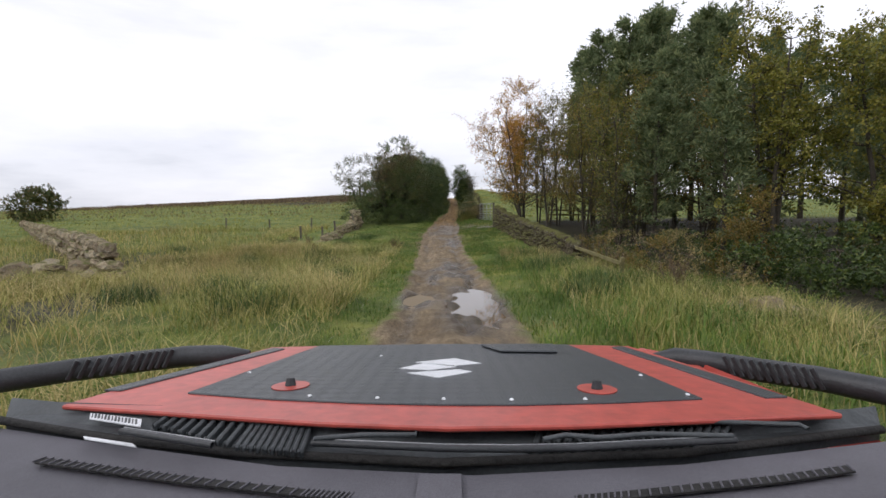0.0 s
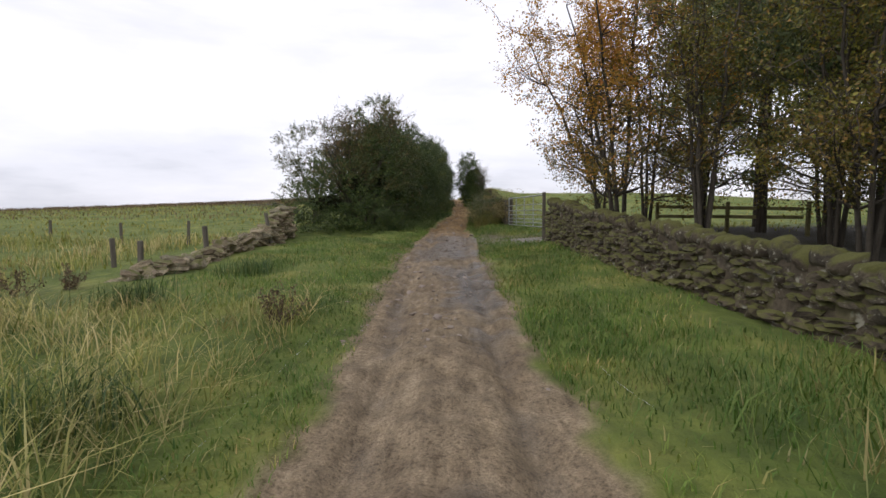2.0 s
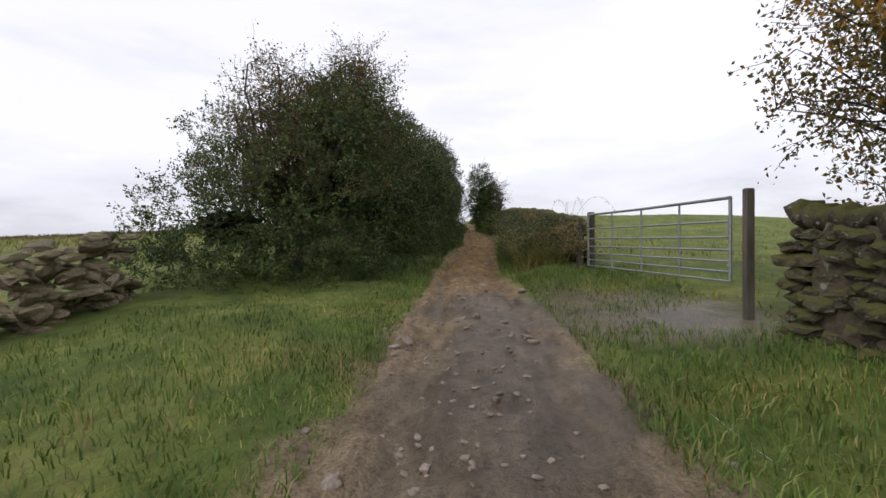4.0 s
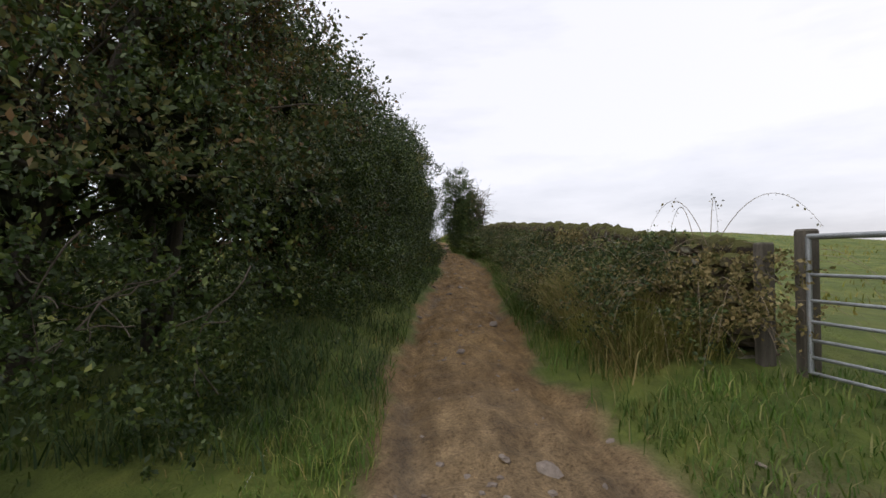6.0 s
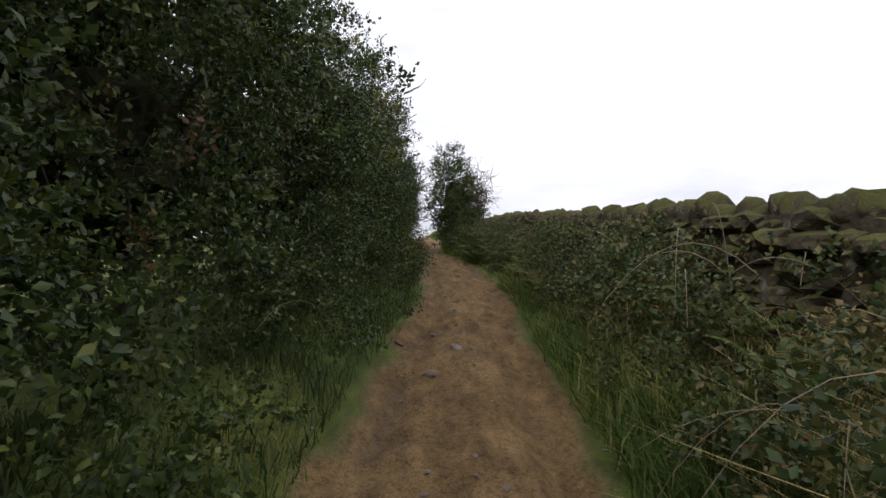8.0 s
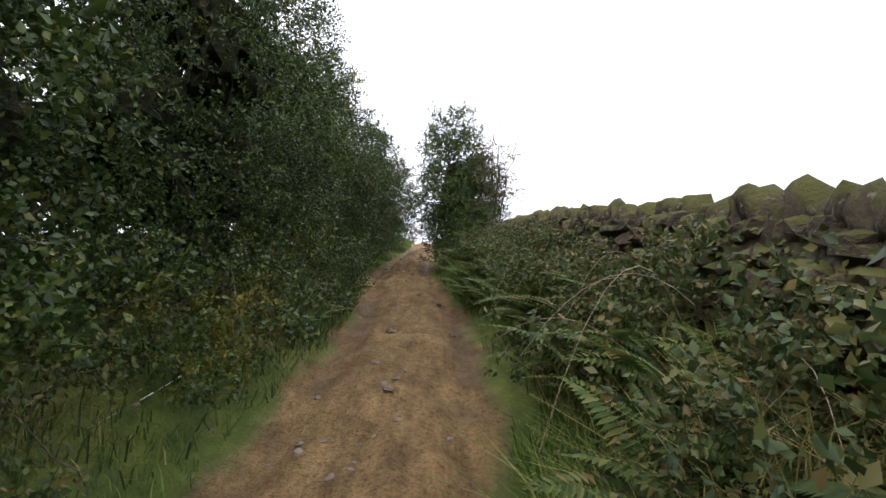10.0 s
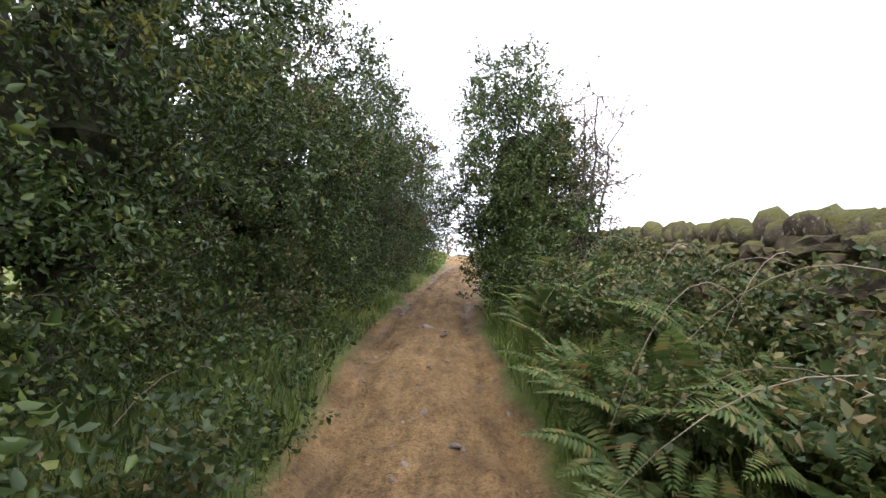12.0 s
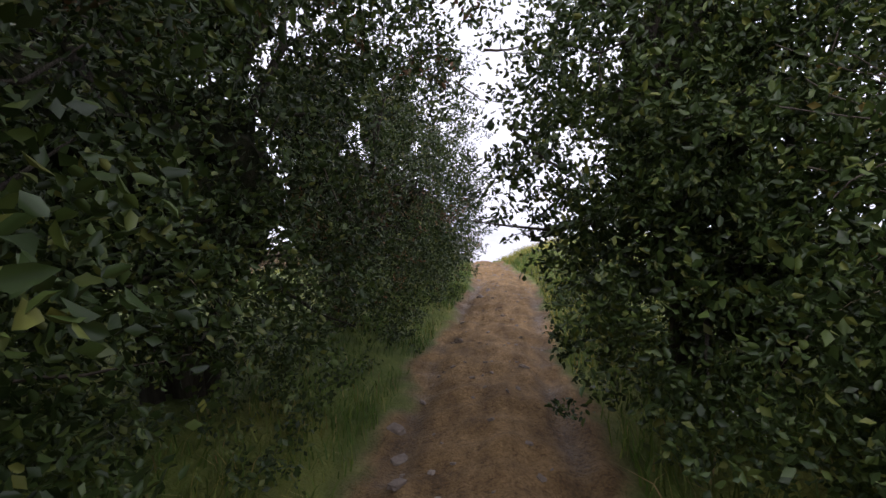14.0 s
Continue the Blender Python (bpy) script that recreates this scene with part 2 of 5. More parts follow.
# near-black hull colour: the shade inside the bushes is put into it
SHADE_HULL = surface("near_black_inner_shade", [(0.3, (0.012, 0.014, 0.008)), (0.5, (0.03, 0.034, 0.016)), (0.7, (0.055, 0.05, 0.03))], 9.0, 0.95, fine=30, relief=1.0, spec=0.1)
LEAF_THORN = foliage("dull_green_thorn_leaf", [(0.0, (0.042, 0.066, 0.022)), (0.5, (0.080, 0.106, 0.034)), (0.8, (0.14, 0.135, 0.046)), (1.0, (0.23, 0.14, 0.065))], 0.55, 0.3, 0.22)
LEAF_HAW = foliage("russet_hawthorn_leaf", [(0.0, (0.05, 0.066, 0.022)), (0.4, (0.09, 0.095, 0.032)), (0.75, (0.17, 0.11, 0.05)), (1.0, (0.25, 0.12, 0.065))], 0.55, 0.35, 0.2)
LEAF_GOLD = foliage("autumn_gold_leaf", [(0.0, (0.30, 0.17, 0.03)), (0.4, (0.50, 0.29, 0.04)), (0.75, (0.64, 0.35, 0.06)), (1.0, (0.50, 0.19, 0.06))], 0.5, 0.3, 0.5)
LEAF_BROWN = foliage("autumn_brown_leaf", [(0.0, (0.085, 0.09, 0.022)), (0.5, (0.18, 0.145, 0.036)), (1.0, (0.30, 0.19, 0.055))], 0.5, 0.3, 0.35)
LEAF_YELLOW = foliage("yellowing_leaf", [(0.0, (0.10, 0.12, 0.024)), (0.5, (0.19, 0.195, 0.038)), (1.0, (0.33, 0.29, 0.06))], 0.5, 0.3, 0.35)
NEEDLE = foliage("pine_needle", [(0.0, (0.085, 0.125, 0.060)), (0.6, (0.17, 0.215, 0.105)), (1.0, (0.27, 0.30, 0.15))], 0.6, 0.3, 0.45)
FERN = foliage("fern_frond", [(0.0, (0.055, 0.095, 0.025)), (0.55, (0.11, 0.165, 0.045)), (0.88, (0.20, 0.22, 0.07)), (1.0, (0.26, 0.16, 0.06))], 0.6, 0.3, 0.3)
BRAMBLE = foliage("bramble_leaf", [(0.0, (0.03, 0.055, 0.018)), (0.6, (0.075, 0.11, 0.035)), (0.9, (0.16, 0.15, 0.05)), (1.0, (0.24, 0.17, 0.08))], 0.5, 0.35, 0.25)
CANE = surface("dry_cane", [(0.3, (0.20, 0.15, 0.10)), (0.7, (0.38, 0.31, 0.22))], 5.0, 0.85, fine=60)

# ---- the lie of the land ----
TY = np.array([-60, -15, 0, 4, 8.1, 12, 15.5, 18.6, 21.4, 26, 31.2, 36.5, 40, 45, 49.5, 53.7, 59, 66, 72, 78, 86, 100, 160, 400, 2000.0])
TZ = np.array([0.6, 0.3, 0, -0.13, -0.25, -0.34, -0.40, -0.42, -0.41, -0.22, 0.06, 0.28, 0.41, 0.70, 1.0, 1.34, 1.70, 2.12, 2.55, 2.86, 3.12, 3.0, 0.5, -4, -10])
CY = np.array([-60, 0, 6, 12, 20, 28, 34, 39, 43, 46, 49.5, 52.5, 55.6, 58.6, 61, 66, 69, 72.5, 78, 90, 2000.0])
CX = np.array([0, 0.02, 0.0, -0.1, -0.4, -0.66, -0.45, -0.5, -0.2, 0.1, 0.5, 0.62, 0.52, 0.15, -0.05, 0.0, 0.22, 0.34, 0.05, -0.5, -0.5])
DY = np.arange(-60, 200, 0.25)
KERNEL = np.hanning(17) / np.hanning(17).sum()
DZ = np.convolve(np.pad(np.interp(DY, TY, TZ), 8, "edge"), KERNEL, "valid")
DX = np.convolve(np.pad(np.interp(DY, CY, CX), 8, "edge"), KERNEL, "valid")


def track_x(y):
    return np.interp(y, DY, DX)


def track_z(y):
    return np.where(np.asarray(y) < 199, np.interp(y, DY, DZ), np.interp(y, TY, TZ))


def half_width(y):
    return np.interp(y, [0, 20, 27, 31, 35, 40, 100], [1.0, 1.06, 1.22, 1.25, 1.0, 0.88, 0.82])


def ease(a, b, v):
    t = np.clip((np.asarray(v, float) - a) / (b - a), 0, 1)
    return t * t * (3 - 2 * t)


def waves(x, y, scale, seed=0):
    """A cheap smooth noise on arrays, about -1 to 1."""
    r = np.random.RandomState(seed)
    total = 0
    for k in range(7):
        a, ph, f = r.uniform(0, 6.28), r.uniform(0, 6.28), r.uniform(0.6, 1.9)
        total = total + np.sin((x * np.cos(a) + y * np.sin(a)) * f / scale + ph)
    return total / 3.2


PUDDLES = ((0.42, 8.7, 0.44, 1.5), (-0.64, 9.5, 0.30, 0.62))


def ground_z(x, y, rough=True):
    x, y = np.asarray(x, float), np.asarray(y, float)
    u = x - track_x(y)
    z = track_z(y)
    left = -0.4 + 0.052 * np.clip(y - 25, 0, 105) * np.exp(np.clip(x + 28, -400, 0) / 110) - 0.02 * np.clip(y - 130, 0, 2000)
    right = -0.75 + 1.25 * ease(15, 32, y) + 0.004 * np.clip(np.hypot(x, y - 30) - 10, 0, 200) + 1.6 * ease(40, 75, y) * (1 - ease(20, 60, x))
    z = z + (left - z) * ease(5, 26, -u) 
    z = z + (right - z) * ease(2.2, 8, u)
    lane = ease(34, 39, y) * (1 - ease(82, 95, y))
    z = z + lane * (0.45 * ease(0.85, 2.0, u) * (1 - ease(4, 9, u)) + 0.30 * ease(0.8, 2.0, -u) * (1 - ease(5, 9, -u)))
    early = 1 - ease(30, 36, y)
    z = z + early * (0.10 * ease(1.1, 2.6, -u) + 0.12 * ease(1.1, 2.6, u)) * (1 - ease(6, 12, np.abs(u)))
    # a last rise of the moor beside the lane's far end
    z = z + 1.5 * ease(66, 82, y) * ease(0.9, 6.0, u) * (1 - ease(110, 170, y))
    if rough:
        inside = 1 - ease(0.75, 1.15, np.abs(u) / half_width(y))
        ruts = -0.08 * np.exp(-((np.abs(u) - 0.62 - 0.06 * waves(y, 0 * y, 2.5, 3)) / 0.17) ** 2) + 0.03 * np.exp(-(u / 0.25) ** 2) + 0.02 * waves(x * 3.0, y * 0.25, 0.25, 24)
        z = z + inside * (ruts + (0.026 + 0.016 * (1 - ease(16, 19, y))) * waves(x, y, 0.16, 1) + 0.018 * waves(x, y, 0.075, 2) + 0.022 * waves(x, y, 0.6, 4))
        z = z + (1 - inside) * (0.05 * waves(x, y, 0.7, 5) + 0.05 * waves(x, y, 2.3, 6))
        for px, py, rx, ry in PUDDLES:
            d = np.hypot((x - px) / rx, (y - py) / ry) + 0.20 * waves(x, y, 0.22, 8) + 0.10 * waves(x, y, 0.08, 9)
            z = z - 0.11 * (1 - ease(0.5, 1.25, d)) * (np.abs(u) < 1.3)
    return z


def gz(x, y):
    return float(ground_z(x, y))


def mesh_object(name, verts, faces, material, smooth=True, parent=None, label=""):
    me = bpy.data.meshes.new(name)
    verts = np.asarray(verts, np.float32)
    n = len(verts)
    if isinstance(faces, np.ndarray):
        k = faces.shape[1]
        me.vertices.add(n)
        me.vertices.foreach_set("co", verts.ravel())
        me.loops.add(faces.size)
        me.loops.foreach_set("vertex_index", faces.astype(np.int32).ravel())
        me.polygons.add(len(faces))
        me.polygons.foreach_set("loop_start", np.arange(0, faces.size, k, dtype=np.int32))
        me.polygons.foreach_set("loop_total", np.full(len(faces), k, np.int32))
        me.update(calc_edges=True)
    else:
        me.from_pydata(verts.tolist(), [], faces)
        me.update()
    if smooth:
        me.polygons.foreach_set("use_smooth", np.ones(len(me.polygons), bool))
    me.materials.append(material)
    ob = new(name, me)
    if parent is not None:
        ob.parent = parent
    if label:
        tagged(ob, label)
    return ob


def part(name, bm, material, parent, label=""):
    me = bpy.data.meshes.new(name)
    bm.to_mesh(me)
    bm.free()
    me.materials.append(material)
    ob = new(name, me)
    ob.parent = parent
    return tagged(ob, label) if label else ob


def thing(name, label, category, at=(0, 0, 0), group="", kind=""):
    ob = new(name)
    ob.location = at
    return tagged(ob, label, category, group, kind)


def sheet(name, us, ys, label, category):
    uu, yy = np.meshgrid(us, ys)
    xx = uu + track_x(yy)
    zz = ground_z(xx, yy)
    nu, ny = len(us), len(ys)
    idx = np.arange(nu * ny).reshape(ny, nu)
    f = np.stack([idx[:-1, :-1], idx[:-1, 1:], idx[1:, 1:], idx[1:, :-1]], -1).reshape(-1, 4)
    ob = mesh_object(name, np.stack([xx, yy, zz], -1).reshape(-1, 3), f, EARTH)
    edge = np.abs(uu) / half_width(yy) + 0.10 * waves(xx, yy, 0.35, 11) + 0.06 * waves(xx, yy, 0.1, 12)
    mud = (1 - ease(0.86, 1.12, edge)) * (yy > -30) * (yy < 150)
    gateway = 1 - ease(0.7, 1.15, np.hypot((xx - 1.6) / 1.6, (yy - 33.2) / 2.6) + 0.15 * waves(xx, yy, 0.4, 13))
    mud = np.maximum(mud, gateway * 0.9)
    wet = np.zeros_like(mud)
    for px, py, rx, ry in PUDDLES:
        wet = np.maximum(wet, 1 - ease(0.8, 2.4, np.hypot((xx - px) / rx, (yy - py) / ry) + 0.3 * waves(xx, yy, 0.3, 14)))
    wet = np.maximum(wet, 0.75 * (1 - ease(0.5, 1.2, np.hypot((uu - 0.2) / 1.0, (yy - 31) / 5.0) + 0.3 * waves(xx, yy, 0.4, 15))))
    wet = np.maximum(wet, 0.7 * gateway)
    for px, py, rx, ry in ((0.42, 12.6, 0.24, 2.6), (-0.50, 12.8, 0.28, 2.4), (0.0, 14.5, 0.7, 3.0), (0.1, 24.5, 0.5, 3.5)):
        wet = np.maximum(wet, 0.95 * (1 - ease(0.35, 1.2, np.hypot((xx - px) / rx, (yy - py) / ry) + 0.3 * waves(xx, yy, 0.13, 22) + 0.25 * waves(xx, yy, 0.4, 23))))
    wet = np.maximum(wet, 0.45 * ease(0.1, 0.8, waves(xx, yy, 0.5, 16)) * (yy < 16))
    groove = np.exp(-((np.abs(uu) - 0.62 - 0.06 * waves(yy, 0 * yy, 2.5, 3)) / 0.12) ** 2)
    wet = np.maximum(wet, 0.55 * groove * ease(-0.3, 0.6, waves(xx, yy, 1.2, 17) + 0.4 * waves(xx, yy, 0.25, 18)) * mud)
    clay = ease(30, 42, yy) * mud
    heath = ease(0.0, 0.6, waves(xx, yy, 9, 21) * 0.6 + ease(60, 110, yy) * ease(-140, -20, xx) * 1.1 - 0.15) * (xx < -6)
    # the wood's floor shares this mask, to be coloured dark as under a canopy's shade
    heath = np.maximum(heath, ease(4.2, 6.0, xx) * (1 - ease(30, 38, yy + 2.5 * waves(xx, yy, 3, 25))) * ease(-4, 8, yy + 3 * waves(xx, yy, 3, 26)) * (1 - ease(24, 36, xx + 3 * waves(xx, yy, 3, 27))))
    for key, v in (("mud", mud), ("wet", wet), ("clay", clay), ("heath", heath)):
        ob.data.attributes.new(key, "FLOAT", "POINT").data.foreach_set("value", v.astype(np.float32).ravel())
    return tagged(ob, label, category, kind="structure")


side = np.concatenate([[1.6, 1.75, 1.95, 2.2, 2.5, 2.9, 3.4], np.arange(4, 12, 0.7), np.geomspace(12, 900, 40)])
y_near = np.arange(-12, 92, 0.075)
y_all = np.concatenate([-np.geomspace(12.5, 400, 20)[::-1], np.arange(-12, 92, 0.45), np.geomspace(92.4, 1500, 60)])
sheet("track", np.arange(-1.6, 1.601, 0.064), np.concatenate([-np.geomspace(12.5, 400, 20)[::-1], y_near, np.geomspace(92.1, 1500, 60)]), "rutted brown mud track with stones and puddles", "track")
sheet("ground_left", -side[::-1], y_all, "rough grassy ground and open moor pasture", "ground")
sheet("ground_right", side, y_all, "grassy verge, woodland floor coloured dark for shade, and pasture", "ground")

for (px, py, rx, ry), m, words in zip(PUDDLES, (WATER, TURBID), ("puddle of clear water reflecting the pale sky", "puddle of cloudy brown water in the track")):
    a = np.linspace(0, 2 * np.pi, 48, endpoint=False)
    ring = np.stack([px + rx * 1.25 * np.cos(a), py + ry * 1.25 * np.sin(a)], -1)
    level = np.mean(ground_z(ring[:, 0], ring[:, 1])) - 0.035
    verts = np.concatenate([np.stack([ring[:, 0], ring[:, 1], np.full(48, level)], -1), [[px, py, level]]])
    tagged(mesh_object("puddle", verts, [(i, (i + 1) % 48, 48) for i in range(48)], m), words, "puddle", kind="structure")


# ---- growing things ----
def rng(seed):
    return np.random.RandomState(seed)


def unit(v):
    return v / np.maximum(np.linalg.norm(v, axis=-1, keepdims=True), 1e-9)


def blades(name, x, y, height, width, material, label, seed, lean=0.5):
    r = rng(seed)
    n = len(x)
    base = np.stack([x, y, ground_z(x, y) - 0.015], -1)
    a = r.uniform(0, 6.283, n)
    out = np.stack([np.cos(a), np.sin(a), np.zeros(n)], -1)
    wide = np.stack([-np.sin(a + r.uniform(-1, 1, n)), np.cos(a), np.zeros(n)], -1) * (width * r.uniform(0.6, 1.3, n))[:, None]
    h = height * r.uniform(0.55, 1.25, n)
    bend = h * lean * r.uniform(0.2, 1.3, n)
    m = base + out * (bend * 0.3)[:, None] + np.array([0, 0, 1]) * (h * 0.6)[:, None]
    tip = base + out * bend[:, None] + np.array([0, 0, 1]) * (h * r.uniform(0.8, 1.0, n))[:, None]
    v = np.stack([base - wide, base + wide, m + wide * 0.7, m - wide * 0.7, tip], 1).reshape(-1, 3)
    i = np.arange(n)[:, None] * 5
    f = np.concatenate([i + [0, 1, 2], i + [0, 2, 3], i + [3, 2, 4]])
    return tagged(mesh_object(name, v, f, material), label, "grass", kind="stuff")


def scatter(seed, n, y0, y1, u0, u1, clump=0.9, power=1.0):
    """Places beside the track, thicker in tussocks."""
    r = rng(seed)
    y = r.uniform(y0, y1, n)
    u = u0 + (u1 - u0) * r.uniform(0, 1, n) ** power
    x = u + track_x(y)
    tuft = waves(x, y, 0.35, seed) * 0.5 + waves(x, y, 1.3, seed + 1) * 0.6
    keep = r.uniform(-1.4, 1.0, n) * clump < tuft
    return x[keep], y[keep], tuft[keep]


def grass(name, seed, n, y0, y1, u0, u1, h, w, material, label, lean=0.5, power=1.0, clump=0.9):
    x, y, tuft = scatter(seed, n, y0, y1, u0, u1, clump, power)
    return blades(name, x, y, h * (1 + 0.35 * tuft), w, material, label, seed, lean)


def leaves(points, outward, size, seed, droop=0.25, fine=False):
    """Folded leaf blades at the points: two triangles each, or two quads along the midrib where they are seen near."""
    r = rng(seed)
    n = len(points)
    along = unit(r.normal(size=(n, 3)) + outward * 0.9 + np.array([0, 0, -droop]))
    across = unit(np.cross(along, r.normal(size=(n, 3))))
    s = (size * r.uniform(0.55, 1.3, n))[:, None]
    lift = np.cross(along, across) * s * 0.12
    if fine:
        mid = points + along * s
        a1, a2 = along * s * 0.3, along * s * 0.72
        w1, w2 = across * s * 0.25, across * s * 0.19
        v = np.stack([points, points + a1 + w1 + lift, points + a2 + w2 + lift, mid - lift * 0.8, points + a2 - w2 + lift, points + a1 - w1 + lift], 1).reshape(-1, 3)
        i = np.arange(n)[:, None] * 6
        return v, np.concatenate([i + [0, 1, 2, 3], i + [0, 3, 4, 5]])
    v = np.stack([points, points + along * s * 0.5 + across * s * 0.30 + lift, points + along * s, points + along * s * 0.5 - across * s * 0.30 + lift], 1).reshape(-1, 3)
    i = np.arange(n)[:, None] * 4
    return v, np.concatenate([i + [0, 1, 2], i + [0, 2, 3]])


def tubes(lines, sides=5):
    """Joined tapering tubes: each line is a list of (x, y, z, radius)."""
    vs, fs, at = [], [], 0
    ang = np.linspace(0, 2 * np.pi, sides, endpoint=False)
    for line in lines:
        q = np.asarray(line, float)
        p, rad = q[:, :3], q[:, 3]
        d = unit(np.gradient(p, axis=0))
        ref = np.array([0.31, 0.95, 0.05]) if abs(d[0][2]) > 0.8 else np.array([0, 0, 1.0])
        a = unit(np.cross(d, ref))
        b = np.cross(d, a)
        ring = p[:, None] + rad[:, None, None] * (a[:, None] * np.cos(ang)[None, :, None] + b[:, None] * np.sin(ang)[None, :, None])
        k = len(p)
        vs.append(ring.reshape(-1, 3))
        idx = at + np.arange(k * sides).reshape(k, sides)
        nxt = np.roll(idx, -1, 1)
        fs.append(np.stack([idx[:-1], nxt[:-1], nxt[1:], idx[1:]], -1).reshape(-1, 4))
        at += k * sides
    return np.concatenate(vs), np.concatenate(fs)


def bough(r, start, way, length, radius, steps=5, wander=0.25, rise=0.0):
    pts, p, d = [], np.array(start, float), unit(np.array(way, float))
    for i in range(steps + 1):
        pts.append((*p, max(radius * (1 - 0.85 * i / steps), 0.004)))
        d = unit(d + r.normal(size=3) * wander + np.array([0, 0, rise]))
        p = p + d * length / steps
    return pts


def limbs_for(r, top, spread, count, radius):
    """A forked trunk with limbs that reach into the crown."""
    out = []
    for k in range(count):
        a = 6.283 * k / count + r.uniform(-0.5, 0.5)
        tip = np.array([np.cos(a) * spread[0] * r.uniform(0.3, 0.9), np.sin(a) * spread[1] * r.uniform(0.3, 0.9), top * r.uniform(0.6, 0.95)])
        line, p0 = [], np.array([r.uniform(-0.15, 0.15), r.uniform(-0.15, 0.15), -0.15])
        for t in np.linspace(0, 1, 7):
            q = p0 + (tip - p0) * np.array([t ** 1.5, t ** 1.5, t]) + r.normal(size=3) * 0.07 * t
            line.append((*(q), radius * (1 - 0.8 * t) + 0.006))
        out.append(line)
        for j in range(7):
            i = r.randint(2, 6)
            out.append(bough(r, line[i][:3], (np.cos(a + r.uniform(-1.4, 1.4)), np.sin(a + r.uniform(-1.4, 1.4)), r.uniform(-0.1, 0.9)), r.uniform(0.7, 1.6), line[i][3] * 0.5, 5))
    return out


def crown_points(r, blobs, clusters, per, spread, clump=0.27, face=(0, 0, 0)):
    """Leaf places on sprigs. The sprigs sit in clusters on the upper and outer side of rounded boughs, and the boughs over the
    shells of some ellipsoids (cx, cy, cz, rx, ry, rz), thicker towards face."""
    w = np.array([b[3] * b[4] + b[4] * b[5] + b[3] * b[5] for b in blobs])
    boughs = max(clusters // 4, 8)
    b = np.array(blobs, float)[r.choice(len(blobs), boughs, p=w / w.sum())]
    d = unit(r.normal(size=(boughs, 3)) + np.array(face, float))
    centre = b[:, :3] + d * (0.70 + 0.26 * r.uniform(0, 1, boughs) + 0.05 * r.normal(size=boughs))[:, None] * b[:, 3:]
    girth = b[:, 3:].mean(1) * clump * r.uniform(0.55, 1.45, boughs)
    own = r.choice(boughs, clusters, p=girth ** 1.5 / (girth ** 1.5).sum())
    e = unit(r.normal(size=(clusters, 3)) * 0.8 + d[own] * 0.6 + np.array([0, 0, 0.35]))
    c = centre[own] + e * (girth[own] * (0.55 + 0.5 * r.uniform(0, 1, clusters)))[:, None] * np.array([1.1, 1.1, 0.8])
    size = spread * r.uniform(0.4, 1.1, clusters)
    # sprigs: short runs of leaves along shoots that leave each cluster
    shoots = max(per // 11, 1)
    base = c[:, None] + np.clip(r.normal(size=(clusters, shoots, 3)), -1.7, 1.7) * size[:, None, None] * np.array([0.85, 0.85, 0.6])
    way = unit(e[:, None] * 0.9 + r.normal(size=(clusters, shoots, 3)) * 0.5 + np.array([0, 0, 0.3]))
    t = np.linspace(0, 1, 11)[None, None, :, None]
    length = (spread * r.uniform(0.7, 1.7, (clusters, shoots)))[:, :, None, None]
    pts = base[:, :, None] + way[:, :, None] * t * length + r.normal(size=(clusters, shoots, 11, 3)) * 0.018
    out = np.broadcast_to(way[:, :, None], pts.shape)
    return pts.reshape(-1, 3), out.reshape(-1, 3)


def shade_hull(root, blobs, seed, girth=0.46):
    """An added opaque hull in the heart of a bush, near black for the shade there and to close sky gaps: jagged lumps
    well inside the leaves.
    """
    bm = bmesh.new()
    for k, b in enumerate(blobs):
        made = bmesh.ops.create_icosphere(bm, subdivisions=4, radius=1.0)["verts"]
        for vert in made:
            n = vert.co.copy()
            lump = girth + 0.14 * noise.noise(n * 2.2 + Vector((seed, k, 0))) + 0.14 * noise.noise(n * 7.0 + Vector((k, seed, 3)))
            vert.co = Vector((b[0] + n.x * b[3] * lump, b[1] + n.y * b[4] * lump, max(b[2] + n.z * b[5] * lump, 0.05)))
    part("inner_shade_hull", bm, SHADE_HULL, root)


